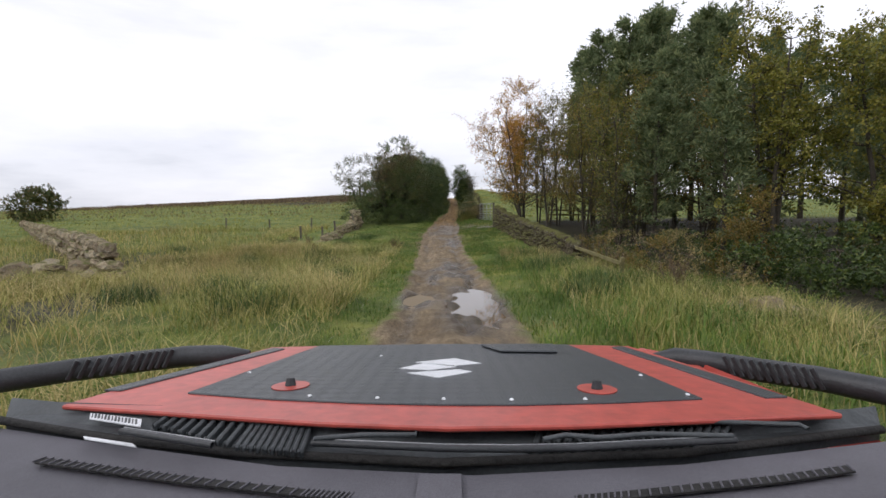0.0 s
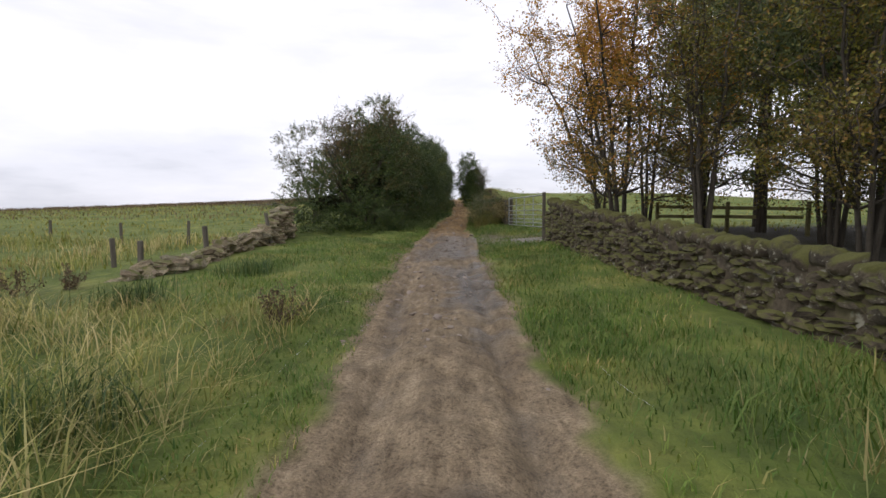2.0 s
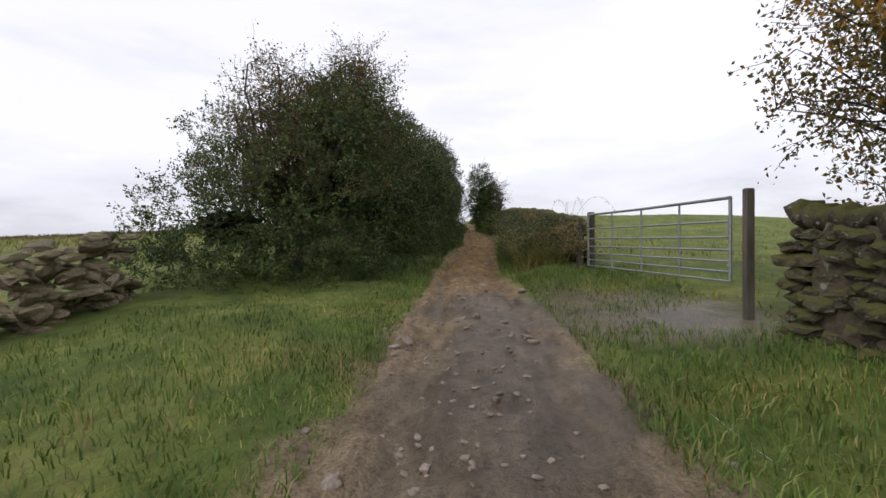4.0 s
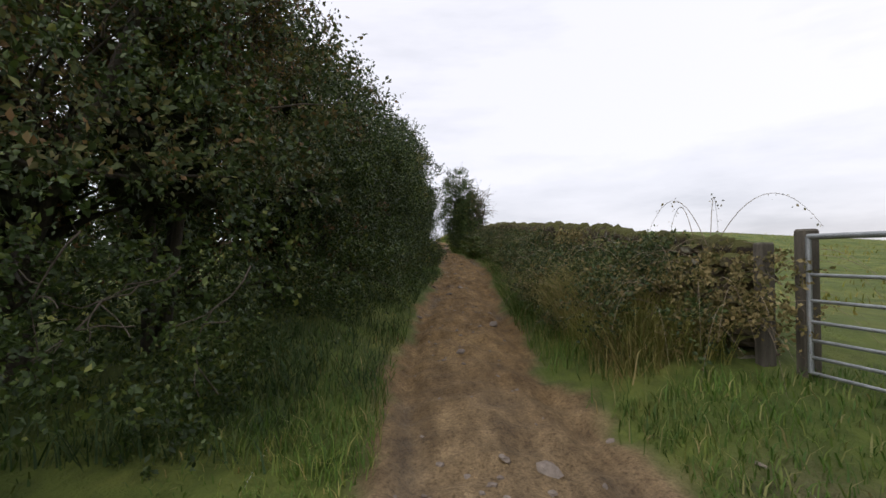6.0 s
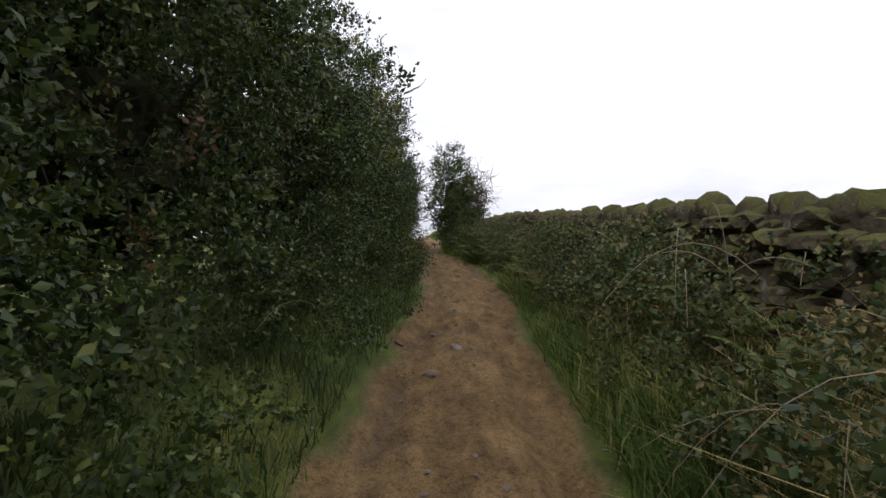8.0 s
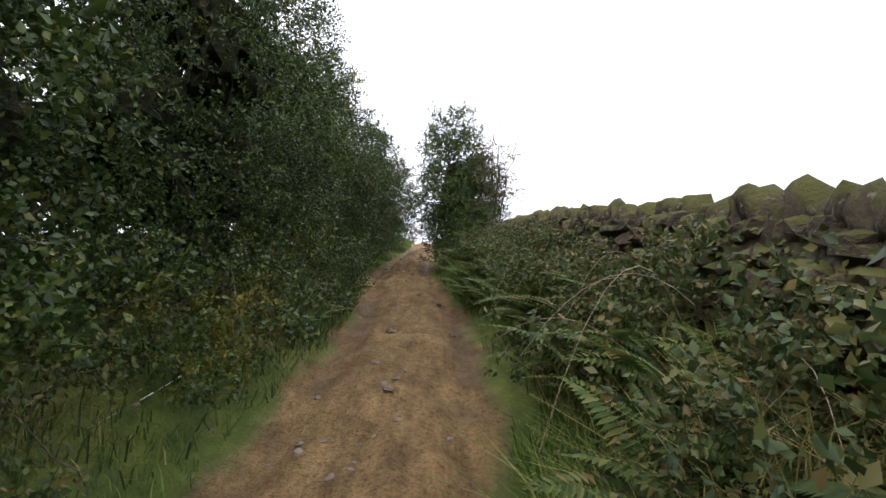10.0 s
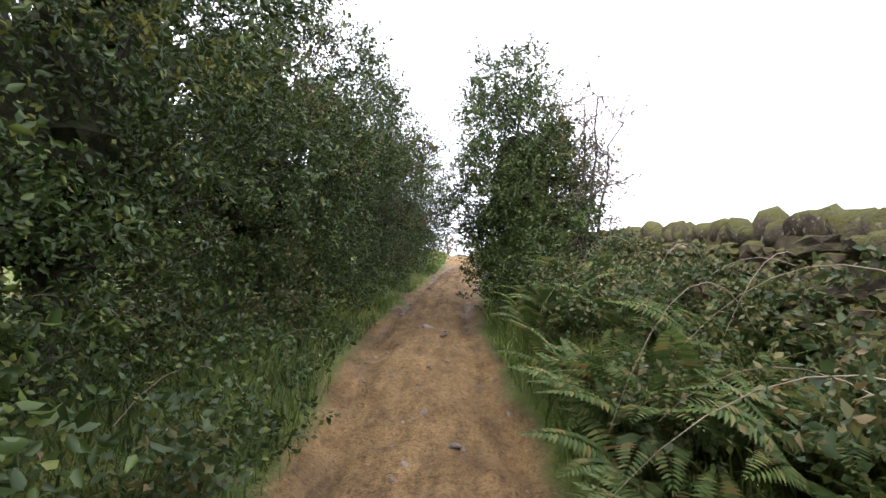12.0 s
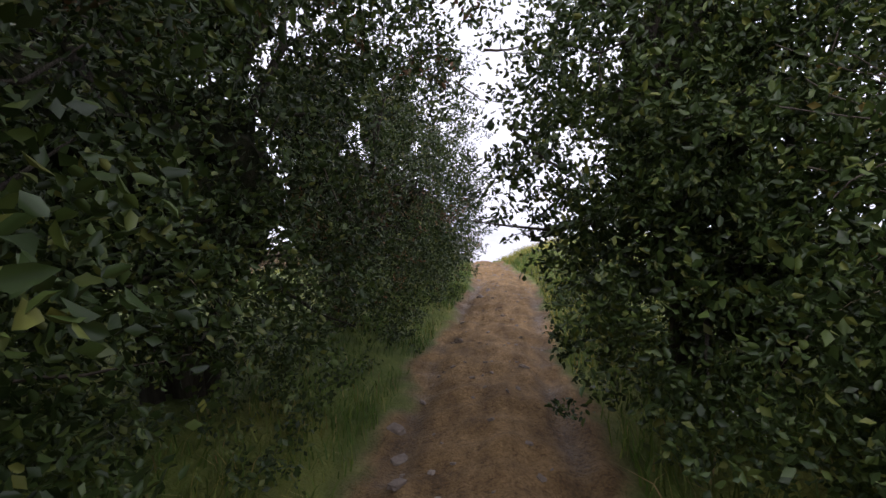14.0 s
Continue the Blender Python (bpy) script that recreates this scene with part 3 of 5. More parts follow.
def bush(name, at, blobs, clusters, per, spread, size, material, label, category, seed, stems=5, radius=0.09, twigs=26, second=None, group="", core=0.5, fine=False, clump=0.27, face=(0, 0, 0)):
    """A dense bush or tree: stems, twigs that stick out, a crown of leaves (with an inner layer), and a dark hull for
    the shade within.
    """
    r = rng(seed)
    root = thing(name, label, category, (at[0], at[1], gz(at[0], at[1])), group)
    top = max(b[2] + b[5] for b in blobs)
    wide = (max(abs(b[0]) + b[3] for b in blobs) * 0.7, max(abs(b[1]) + b[4] for b in blobs) * 0.7)
    v, f = tubes(limbs_for(r, top * 0.8, (wide[0] * 0.85, wide[1] * 0.85), stems, radius))
    mesh_object("trunk", v, f, BARK, parent=root)
    pts, out = crown_points(r, blobs, clusters, per, spread, clump, face)
    keep = pts[:, 2] > 0.02
    v, f = leaves(pts[keep], out[keep], size, seed + 1, 0.25, fine)
    tagged(mesh_object("crown", v, f, material, False, root), kind="stuff")
    if core > 0:
        inner = [(b[0], b[1], b[2], b[3] * 0.70, b[4] * 0.72, b[5] * 0.72) for b in blobs]
        pts, out = crown_points(r, inner, int(clusters * core * 0.6), per // 2, spread * 1.2, 0.5, face)
        keep = pts[:, 2] > 0.1
        v, f = leaves(pts[keep], out[keep], size * 1.3, seed + 2)
        tagged(mesh_object("inner_crown", v, f, material, False, root), kind="stuff")
        # added dark hull: stops the sky showing through and stands for inner shade
        shade_hull(root, [b for b in blobs if min(b[3:]) > 1.0], seed, 0.46 if core > 0.7 else 0.28)
    if second:
        m2, share, low = second
        pts, out = crown_points(r, blobs, int(clusters * share), per, spread, clump, face)
        keep = (pts[:, 2] > low * top)
        v, f = leaves(pts[keep], out[keep], size, seed + 3, 0.25, fine)
        tagged(mesh_object("tinted_crown", v, f, m2, False, root), kind="stuff")
    lines = []
    for k in range(twigs):
        b = blobs[r.randint(len(blobs))]
        d = unit(r.normal(size=3) + np.array([0, 0, 0.5]))
        p = np.array(b[:3]) + d * np.array(b[3:]) * 0.75
        lines.append(bough(r, p, d, r.uniform(0.5, 1.1) * min(1.0, b[3]), 0.012, 5, 0.2, 0.05))
    if lines:
        v, f = tubes(lines, 4)
        tagged(mesh_object("twig", v, f, TWIG, parent=root), kind="stuff")
    return root


def needle_mesh(points, ways, size, seed):
    r = rng(seed)
    n = len(points)
    along = unit(ways + r.normal(size=(n, 3)) * 0.75)
    across = unit(np.cross(along, r.normal(size=(n, 3))))
    s = (size * r.uniform(0.6, 1.3, n))[:, None]
    v = np.stack([points, points + along * s * 0.45 + across * s * 0.125, points + along * s, points + along * s * 0.45 - across * s * 0.125], 1).reshape(-1, 3)
    i = np.arange(n)[:, None] * 4
    return v, np.concatenate([i + [0, 1, 2], i + [0, 2, 3]])


def pine(at, height, seed, label="tall Scots pine with a bare lower trunk"):
    r = rng(seed)
    root = thing("pine_tree", label, "tree", (at[0], at[1], gz(at[0], at[1])), "pines of the wood")
    bend = r.normal(size=2) * 0.25
    line = [(bend[0] * t * t, bend[1] * t * t, height * t - 0.2, 0.16 * (1 - 0.88 * t) + 0.012) for t in np.linspace(0, 1, 9)]
    v, f = tubes([line], 8)
    mesh_object("trunk", v, f, BARK, parent=root)
    lines, pts, ways = [], [], []
    z = height * 0.16
    while z < height * 0.985:
        t = z / height
        reach = 2.9 * (1 - t) ** 0.6 * min(1, 0.45 + 1.6 * t) + 0.3
        dead = t < 0.34
        for k in range(r.randint(3, 6)):
            if dead and r.uniform() < 0.45:
                continue
            a = r.uniform(0, 6.283)
            length = reach * r.uniform(0.6, 1.2) * (0.75 if dead else 1)
            way = np.array([np.cos(a), np.sin(a), -0.05 + 0.75 * t])
            b = bough(r, (bend[0] * t * t, bend[1] * t * t, z), way, length, 0.034 * (1 - t) + 0.012, 6, 0.13, 0.05)
            lines.append(b)
            if dead and r.uniform() < 0.6:
                continue
            q = np.array(b)[:, :3]
            for s in np.linspace(0.35, 1.0, 9):
                p = q[min(int(s * 6), 5)] + (q[min(int(s * 6) + 1, 6)] - q[min(int(s * 6), 5)]) * (s * 6 % 1)
                for j in range(3):
                    c = p + r.normal(size=3) * 0.19 * (0.5 + length * 0.3)
                    up = unit(np.array([np.cos(a), np.sin(a), 0.7]) + r.normal(size=3) * 0.4)
                    pts.append(np.repeat(c[None], 4, 0) + r.normal(size=(4, 3)) * 0.07)
                    ways.append(np.repeat(up[None], 4, 0))
        z += r.uniform(0.28, 0.5)
    v, f = tubes(lines, 3)
    tagged(mesh_object("branch", v, f, BARK, parent=root), kind="stuff")
    v, f = needle_mesh(np.concatenate(pts), np.concatenate(ways), 0.33, seed)
    tagged(mesh_object("needle_crown", v, f, NEEDLE, False, root), kind="stuff")
    return root


def open_tree(name, at, height, spread, material, label, seed, stems=3, per=7, leaf=0.075, lean=(0, 0), bare=0.25, second=None, density=1.0, trunk=0.11):
    """A broadleaved tree whose boughs and twigs show between the leaves."""
    r = rng(seed)
    root = thing(name, label, "tree", (at[0], at[1], gz(at[0], at[1])), "broadleaved trees of the wood")
    big, small, pts, out = [], [], [], []
    for k in range(stems):
        a = 6.283 * k / stems + r.uniform(-0.4, 0.4)
        tip = np.array([np.cos(a) * spread * 0.35 + lean[0], np.sin(a) * spread * 0.35 + lean[1], height * r.uniform(0.82, 1.0)])
        line = []
        for t in np.linspace(0, 1, 10):
            q = tip * np.array([t ** 1.3, t ** 1.3, t]) + r.normal(size=3) * 0.06 * t + np.array([np.cos(a), np.sin(a), 0]) * 0.08 - np.array([0, 0, 0.2 * (1 - t)])
            line.append((*q, trunk * (1 - 0.88 * t) + 0.008))
        big.append(line)
        for j in range(int(15 * density)):
            i = r.randint(int(10 * bare), 10)
            b = r.uniform(0, 6.283)
            t = i / 9
            l1 = spread * r.uniform(0.5, 1.0) * (1.15 - 0.7 * t)
            br = bough(r, line[i][:3], (np.cos(b) + lean[0] * 0.3, np.sin(b) + lean[1] * 0.3, r.uniform(0.1, 0.8)), l1, line[i][3] * 0.55 + 0.004, 6, 0.16, 0.02)
            big.append(br)
            for m in range(6):
                i2 = r.randint(2, 7)
                d2 = unit(np.array(br[min(i2, 6)][:3]) - np.array(br[i2 - 1][:3]) + r.normal(size=3) * 0.6)
                tw = bough(r, br[i2][:3], d2, r.uniform(0.4, 1.0), 0.009, 5, 0.25)
                small.append(tw)
                for i3 in range(1, 6):
                    for _ in range(per):
                        pts.append(np.array(tw[i3][:3]) + r.normal(size=3) * (0.09 if per > 2 else 0.03))
                        out.append(d2)
    v, f = tubes(big, 6)
    mesh_object("trunk", v, f, BARK, parent=root)
    v, f = tubes(small, 3)
    tagged(mesh_object("twig", v, f, TWIG, parent=root), kind="stuff")
    pts, out = np.array(pts), np.array(out)
    if second:
        m2, share = second
        sel = r.uniform(size=len(pts)) < share * np.clip(pts[:, 2] / height * 1.6 - 0.2, 0, 1)
        v, f = leaves(pts[sel], out[sel], leaf, seed + 5)
        tagged(mesh_object("tinted_crown", v, f, m2, False, root), kind="stuff")
        pts, out = pts[~sel], out[~sel]
    v, f = leaves(pts, out, leaf, seed + 4)
    tagged(mesh_object("crown", v, f, material, False, root), kind="stuff")
    return root


# ---- dry stone ----
def stone_meshes(count, seed, boxy=0.8, uneven=0.2, material=None, name="stone", smooth=False):
    """Weathered stones: boxy lumps worn round."""
    made = []
    r = rng(seed)
    for k in range(count):
        bm = bmesh.new()
        bmesh.ops.create_icosphere(bm, subdivisions=2, radius=0.5)
        shift = Vector(r.uniform(-9, 9, 3))
        for vert in bm.verts:
            n = vert.co.normalized()
            box = 1.0 / max(abs(n.x), abs(n.y), abs(n.z))
            vert.co = n * (0.5 * box ** boxy) * (1 + uneven * noise.noise(n * 1.9 + shift)) + Vector(r.normal(size=3) * 0.02)
        for face in bm.faces:
            face.smooth = smooth
        me = bpy.data.meshes.new(name)
        bm.to_mesh(me)
        bm.free()
        me.materials.append(material or STONE)
        made.append(me)
    return made


STONES = stone_meshes(14, 5, 0.95, 0.30)
COPES = stone_meshes(12, 6, 0.66, 0.34, name="cope_stone", smooth=True)
PALE_STONES = stone_meshes(10, 7, 0.92, 0.30, PALE_STONE)


def lay(root, r, place, turn, size, name="stone", kinds=None):
    kinds = kinds or STONES
    ob = new(name, kinds[r.randint(len(kinds))])
    ob.parent = root
    ob.matrix_basis = Matrix.LocRotScale(Vector(place), Euler(turn), Vector(size))
    return ob


def dry_wall(label, line, seed, stone=0.44, course=0.17, coping=True, skip=0, ruin=0.0, kinds=None, cope=1.0, jumble=1.0):
    """A wall along (x, y, top) points: courses of single stones, and leaning copes on top. skip: courses from the ground that are joined."""
    r = rng(seed)
    root = thing("dry_stone_wall", label, "wall")
    q = np.array(line, float)
    dist = np.concatenate([[0], np.cumsum(np.hypot(*np.diff(q[:, :2], axis=0).T))])
    total = dist[-1]

    def spot(s):
        return [float(np.interp(s, dist, q[:, k])) for k in range(3)]

    rest_v, rest_f, at = [], [], 0
    if coping:
        # rubble hearting, set back behind the faces
        ss = np.arange(0.1, total - 0.1, 0.22)
        for s0 in ss:
            x, y, top = spot(s0)
            xa, ya, _ = spot(min(s0 + 0.1, total))
            a = math.atan2(ya - y, xa - x)
            for off in (-0.15, 0.15):
                rest_v += [(x - math.sin(a) * off, y + math.cos(a) * off, gz(x, y) - 0.1), (x - math.sin(a) * off * 0.8 + r.normal() * 0.02, y + math.cos(a) * off * 0.8, top - 0.16 + r.normal() * 0.02)]
        rest_f += [tuple(4 * i + w for w in q) for i in range(len(ss) - 1) for q in ((0, 1, 5, 4), (1, 3, 7, 5), (3, 2, 6, 7))]
        at = len(rest_v)
    s_cope = 0.0
    cope_h = 0.26 * (0.4 + 0.6 * cope) if coping else 0.0
    level = 0
    while level < 14:
        s = -r.uniform(0, 0.2)
        any_laid = False
        while s < total:
            ln = stone * r.uniform(0.55, 1.5)
            sm = min(max(s + ln / 2, 0), total)
            x, y, top = spot(sm)
            x2, y2, _ = spot(min(sm + 0.2, total))
            x1, y1, _ = spot(max(sm - 0.2, 0))
            heading = math.atan2(y2 - y1, x2 - x1)
            base = gz(x, y) - 0.08
            z = base + (level + 0.5) * course
            s += ln
            if z + course / 2 > top - cope_h + (0.11 if coping else 0.06) or (ruin and r.uniform() < ruin * level / 4):
                continue
            any_laid = True
            depth = 0.46 - 0.012 * level
            off = r.normal() * 0.026 * jumble
            place = (x - math.sin(heading) * off, y + math.cos(heading) * off, z + r.normal() * 0.024)
            turn = (r.normal() * 0.06 * jumble, r.normal() * 0.08 * jumble, heading + r.normal() * 0.08 * jumble)
            size = (ln * 0.99, depth * r.uniform(0.9, 1.12), course * r.uniform(0.8, 1.35))
            if level >= skip:
                lay(root, r, place, turn, size, "stone", kinds)
            else:
                me = (kinds or STONES)[r.randint(10)]
                m = Matrix.LocRotScale(Vector(place), Euler(turn), Vector(size))
                vv = [m @ w.co for w in me.vertices]
                rest_v += [tuple(w) for w in vv]
                rest_f += [tuple(at + i for i in p.vertices) for p in me.polygons]
                at += len(vv)
        level += 1
        if not any_laid:
            break
    if coping:
        while s_cope < total:
            wd = r.uniform(0.13, 0.30) * cope
            x, y, top = spot(s_cope + wd / 2)
            x2, y2, _ = spot(min(s_cope + 0.3, total))
            x1, y1, _ = spot(max(s_cope - 0.3, 0))
            heading = math.atan2(y2 - y1, x2 - x1)
            hh = r.uniform(0.20, 0.36) * (0.4 + 0.6 * cope)
            s_cope += wd * 0.95
            if r.uniform() < 0.04 + ruin:
                continue
            lay(root, r, (x, y, top - 0.22 + hh * 0.35 + r.normal() * 0.02), (r.normal() * 0.14, 0.28 + r.normal() * 0.28, heading + r.normal() * 0.2), (wd * 1.0, r.uniform(0.30, 0.44) * cope, hh), "cope_stone", kinds or COPES)
    if rest_v:
        tagged(mesh_object("lower_courses", rest_v, rest_f, (kinds or STONES)[0].materials[0], False, root), kind="stuff")
    return root


def stone_heap(label, spots, seed):
    r = rng(seed)
    root = thing("stone_heap", label, "stones")
    for x, y, dz, size in spots:
        lay(root, r, (x, y, gz(x, y) + dz), (r.normal() * 0.25, r.normal() * 0.25, r.uniform(0, 6)), (size * r.uniform(0.9, 1.5), size, size * r.uniform(0.45, 0.8)), "stone", PALE_STONES)
    return root


# ---- woodwork and the gate ----
def beam(bm, a, b, w, h):
    """A squared timber from a to b with worn edges."""
    a, b = Vector(a), Vector(b)
    d = b - a
    m = Matrix.Translation((a + b) / 2) @ d.to_track_quat("Z", "Y").to_matrix().to_4x4() @ Matrix.Diagonal((w, h, d.length, 1))
    made = bmesh.ops.create_cube(bm, size=1, matrix=m)["verts"]
    edges = list({e for vert in made for e in vert.link_edges})
    bmesh.ops.bevel(bm, geom=edges, offset=min(w, h) * 0.14, segments=1, affect="EDGES")


def timber_post(x, y, height, lean=(0, 0), wide=0.10, label="weathered grey fence post leaning in the grass", group="old fence posts"):
    root = thing("fence_post", label, "post", (x, y, gz(x, y)), group)
    bm = bmesh.new()
    beam(bm, (0, 0, -0.25), (lean[0], lean[1], height), wide, wide * 0.85)
    part("shaft", bm, POST, root)
    return root


def rail_fence(a, b, label, seed):
    r = rng(seed)
    root = thing("rail_fence", label, "fence")
    a, b = np.array(a, float), np.array(b, float)
    for t in (0.0, 0.5, 1.0):
        p = a + (b - a) * t
        bm = bmesh.new()
        beam(bm, (p[0], p[1], gz(p[0], p[1]) - 0.2), (p[0] + 0.02, p[1], p[2] + 0.09), 0.10, 0.09)
        part("post", bm, RAIL, root)
    for drop in (0.06, 0.36):
        bm = bmesh.new()
        beam(bm, (a[0] - 0.06, a[1] - 0.1, a[2] - drop), (b[0] - 0.06, b[1] + 0.1, b[2] - drop + r.normal() * 0.03), 0.04, 0.10)
        part("rail", bm, RAIL, root)
    return root


def rod(points, radius, sides=8):
    return tubes([[(*p, radius) for p in points]], sides)


def field_gate(hinge, latch, low, high):
    root = thing("field_gate", "closed galvanised seven-bar steel field gate", "gate", (hinge[0], hinge[1], low))
    d = np.array([latch[0] - hinge[0], latch[1] - hinge[1], 0.0])
    tall = high - low
    for t in (0.0, 0.25, 0.5, 0.75, 1.0):
        p = d * t
        v, f = rod([p, p + np.array([0, 0, tall * 0.5]), p + np.array([0, 0, tall])], 0.024 if t in (0.0, 1.0) else 0.017)
        mesh_object("stile" if t in (0.0, 1.0) else "brace", v, f, ZINC, parent=root)
    for k, h in enumerate((0.0, 0.115, 0.24, 0.375, 0.53, 0.72, 1.0)):
        p = np.array([0, 0, tall * h])
        sag = np.array([0, 0, -0.012 if k == 6 else 0])
        v, f = rod([p, p + d * 0.5 + sag, p + d], 0.024 if k == 6 else 0.015)
        mesh_object("bar", v, f, ZINC, parent=root)
    v, f = rod([d + np.array([-0.03, 0, tall * 0.55]), d + np.array([-0.03, 0, tall * 0.78])], 0.012)
    mesh_object("latch", v, f, ZINC, parent=root)
    return root


def fern(at, size, seed, group="ferns on the bank"):
    r = rng(seed)
    root = thing("fern", "arching green fern with some browned fronds", "fern", (at[0], at[1], gz(at[0], at[1])), group)
    for k in range(9):
        a = 6.283 * k / 9 + r.uniform(-0.3, 0.3)
        ln = size * r.uniform(0.75, 1.15)
        v, f, n = [], [], 0
        side = np.array([-np.sin(a), np.cos(a), 0])
        for i in range(1, 30):
            t = i / 29
            p = np.array([np.cos(a) * ln * 0.75 * t ** 1.2, np.sin(a) * ln * 0.75 * t ** 1.2, ln * (1.05 * t - 0.62 * t * t)])
            w = 0.24 * ln * (1 - t) ** 0.8 * min(1, 4 * t) + 0.01
            fw = np.array([np.cos(a), np.sin(a), 0.2]) * ln * 0.019
            for s in (-1, 1):
                tip = p + side * s * w + fw * 1.5 - np.array([0, 0, w * 0.25])
                v += [p - fw * 0.6, p + side * s * w * 0.45 + fw * 1.3, tip, p + side * s * w * 0.5 - fw * 0.7]
                f.append((n, n + 3, n + 2, n + 1))
                n += 4
        mesh_object("frond", v, f, FERN, False, root)
    return root


def thicket(at, rx, ry, rz, seed, label="tangled bramble thicket on the bank", canes=14, n=60, material=None, leaf=0.048):
    r = rng(seed)
    root = thing("bramble", label, "shrub", (at[0], at[1], gz(at[0], at[1])), "brambles on the bank")
    pts, out = crown_points(r, [(0, 0, rz * 0.4, rx, ry, rz * 0.6)], n, 44, 0.13)
    keep = (pts[:, 2] > -0.1) & (pts[:, 2] < rz * 1.06)
    v, f = leaves(pts[keep], out[keep], leaf, seed, 0.25)
    tagged(mesh_object("foliage", v, f, material or BRAMBLE, False, root), kind="stuff")
    lines = []
    for k in range(canes):
        a = r.uniform(0, 6.283)
        p = np.array([np.cos(a) * rx * 0.5, np.sin(a) * ry * 0.6, rz * r.uniform(0.2, 0.9)])
        top = r.uniform(0.25, 0.7)
        line = [(*(p + np.array([np.cos(a) * t * 0.8, np.sin(a) * t * 0.8, top * (1.6 * t - 1.9 * t * t)])), 0.0030 - 0.0018 * t) for t in np.linspace(0, 1.1, 9)]
        lines.append(line)
    if lines:
        v, f = tubes(lines, 4)
        tagged(mesh_object("cane", v, f, CANE, parent=root), kind="stuff")
    return root


def dead_stalks(at, height, seed, label="clump of dead brown dock stalks"):
    r = rng(seed)
    root = thing("dock_plant", label, "plant", (at[0], at[1], gz(at[0], at[1])), "dead docks in the grass")
    lines, pts = [], []
    for k in range(9):
        b = bough(r, (r.normal() * 0.05, r.normal() * 0.05, -0.05), (r.normal() * 0.3, r.normal() * 0.3, 1), height * r.uniform(0.6, 1.1), 0.008, 6, 0.1)
        lines.append(b)
        for i in range(2, 7):
            for j in range(14):
                pts.append(np.array(b[i][:3]) + r.normal(size=3) * 0.03)
    v, f = tubes(lines, 4)
    tagged(mesh_object("stalk", v, f, TWIG, parent=root), kind="stuff")
    v, f = leaves(np.array(pts), np.zeros((len(pts), 3)), 0.04, seed)
    tagged(mesh_object("seed_head", v, f, GRASS_HEATH, False, root), kind="stuff")
    return root


# ================= the place =================
# left: russet hawthorn and the evergreen hedge along the lane
bush("hawthorn_tree", (-4.6, 37.4), [(0.0, -0.2, 1.8, 1.8, 2.0, 1.6), (1.0, 0.6, 2.1, 1.5, 2.4, 2.0), (-1.2, -0.9, 1.0, 2.0, 1.8, 1.1), (0.2, 1.6, 3.0, 1.8, 2.0, 1.7), (0.9, 0.9, 3.7, 1.3, 1.5, 1.2)], 520, 66, 0.20, 0.058, LEAF_HOLLY,
     "broad dark hawthorn tree turning russet, beside the track", "tree", 31, 6, 0.12, 30, (LEAF_THORN, 1.0, 0.32), core=0.6, clump=0.30, face=(0.3, -0.4, 0.1))
open_tree("hawthorn_tree", (-3.9, 38.3), 5.3, 1.5, LEAF_HAW, "tall open hawthorn tree with russet leaves above the hedge", 39, 4, 9, 0.055, (0.35, 0.1), 0.5, (LEAF_BROWN, 0.45), 1.3, 0.06)
open_tree("hawthorn_tree", (-5.0, 37.6), 4.8, 1.5, LEAF_HAW, "open hawthorn tree with russet leaves and bare twigs", 37, 5, 4, 0.06, (-0.2, -0.1), 0.3, (LEAF_BROWN, 0.5), 1.1, 0.07)
bush("hawthorn_tree", (-8.0, 42.6), [(0, 0, 3.5, 1.7, 1.9, 2.3), (0.9, 0.4, 2.2, 1.6, 1.9, 1.9), (-0.3, -0.8, 1.9, 1.4, 1.4, 1.6), (-0.5, 0.2, 3.9, 1.3, 1.5, 1.7), (1.2, -1.4, 1.6, 1.5, 1.6, 1.6)], 300, 55, 0.24, 0.075, LEAF_THORN,
     "tall green hawthorn tree with an open crown", "tree", 41, 4, 0.12, 34, (LEAF_HOLLY, 0.2, 0.1), core=0)
bush("hawthorn_tree", (-4.9, 44.4), [(0, 0, 4.7, 1.9, 1.8, 2.1), (0.6, 0.2, 3.1, 1.9, 2.0, 2.0), (-0.9, 0, 3.7, 1.6, 1.6, 1.8)], 330, 55, 0.26, 0.085, LEAF_HOLLY,
     "tall dark hawthorn tree behind the hedge", "tree", 51, 4, 0.12, 30, (LEAF_HAW, 0.25, 0.1), core=0.3)
HEDGE = ((-3.5, 41.4, 0.90, 0.15), (-3.25, 44.4, 0.94, 0.25), (-3.0, 47.5, 1.0, 0.25), (-2.65, 50.6, 1.02, 0.2), (-2.3, 53.7, 0.98, 0.1), (-2.25, 56.8, 0.88, 0.2), (-2.3, 59.7, 0.86, 0.3), (-2.3, 62.4, 0.86, 0.4), (-2.0, 65.2, 0.82, 0.15), (-1.75, 68.0, 0.80, 0.05), (-1.62, 70.2, 0.74, 0.05))
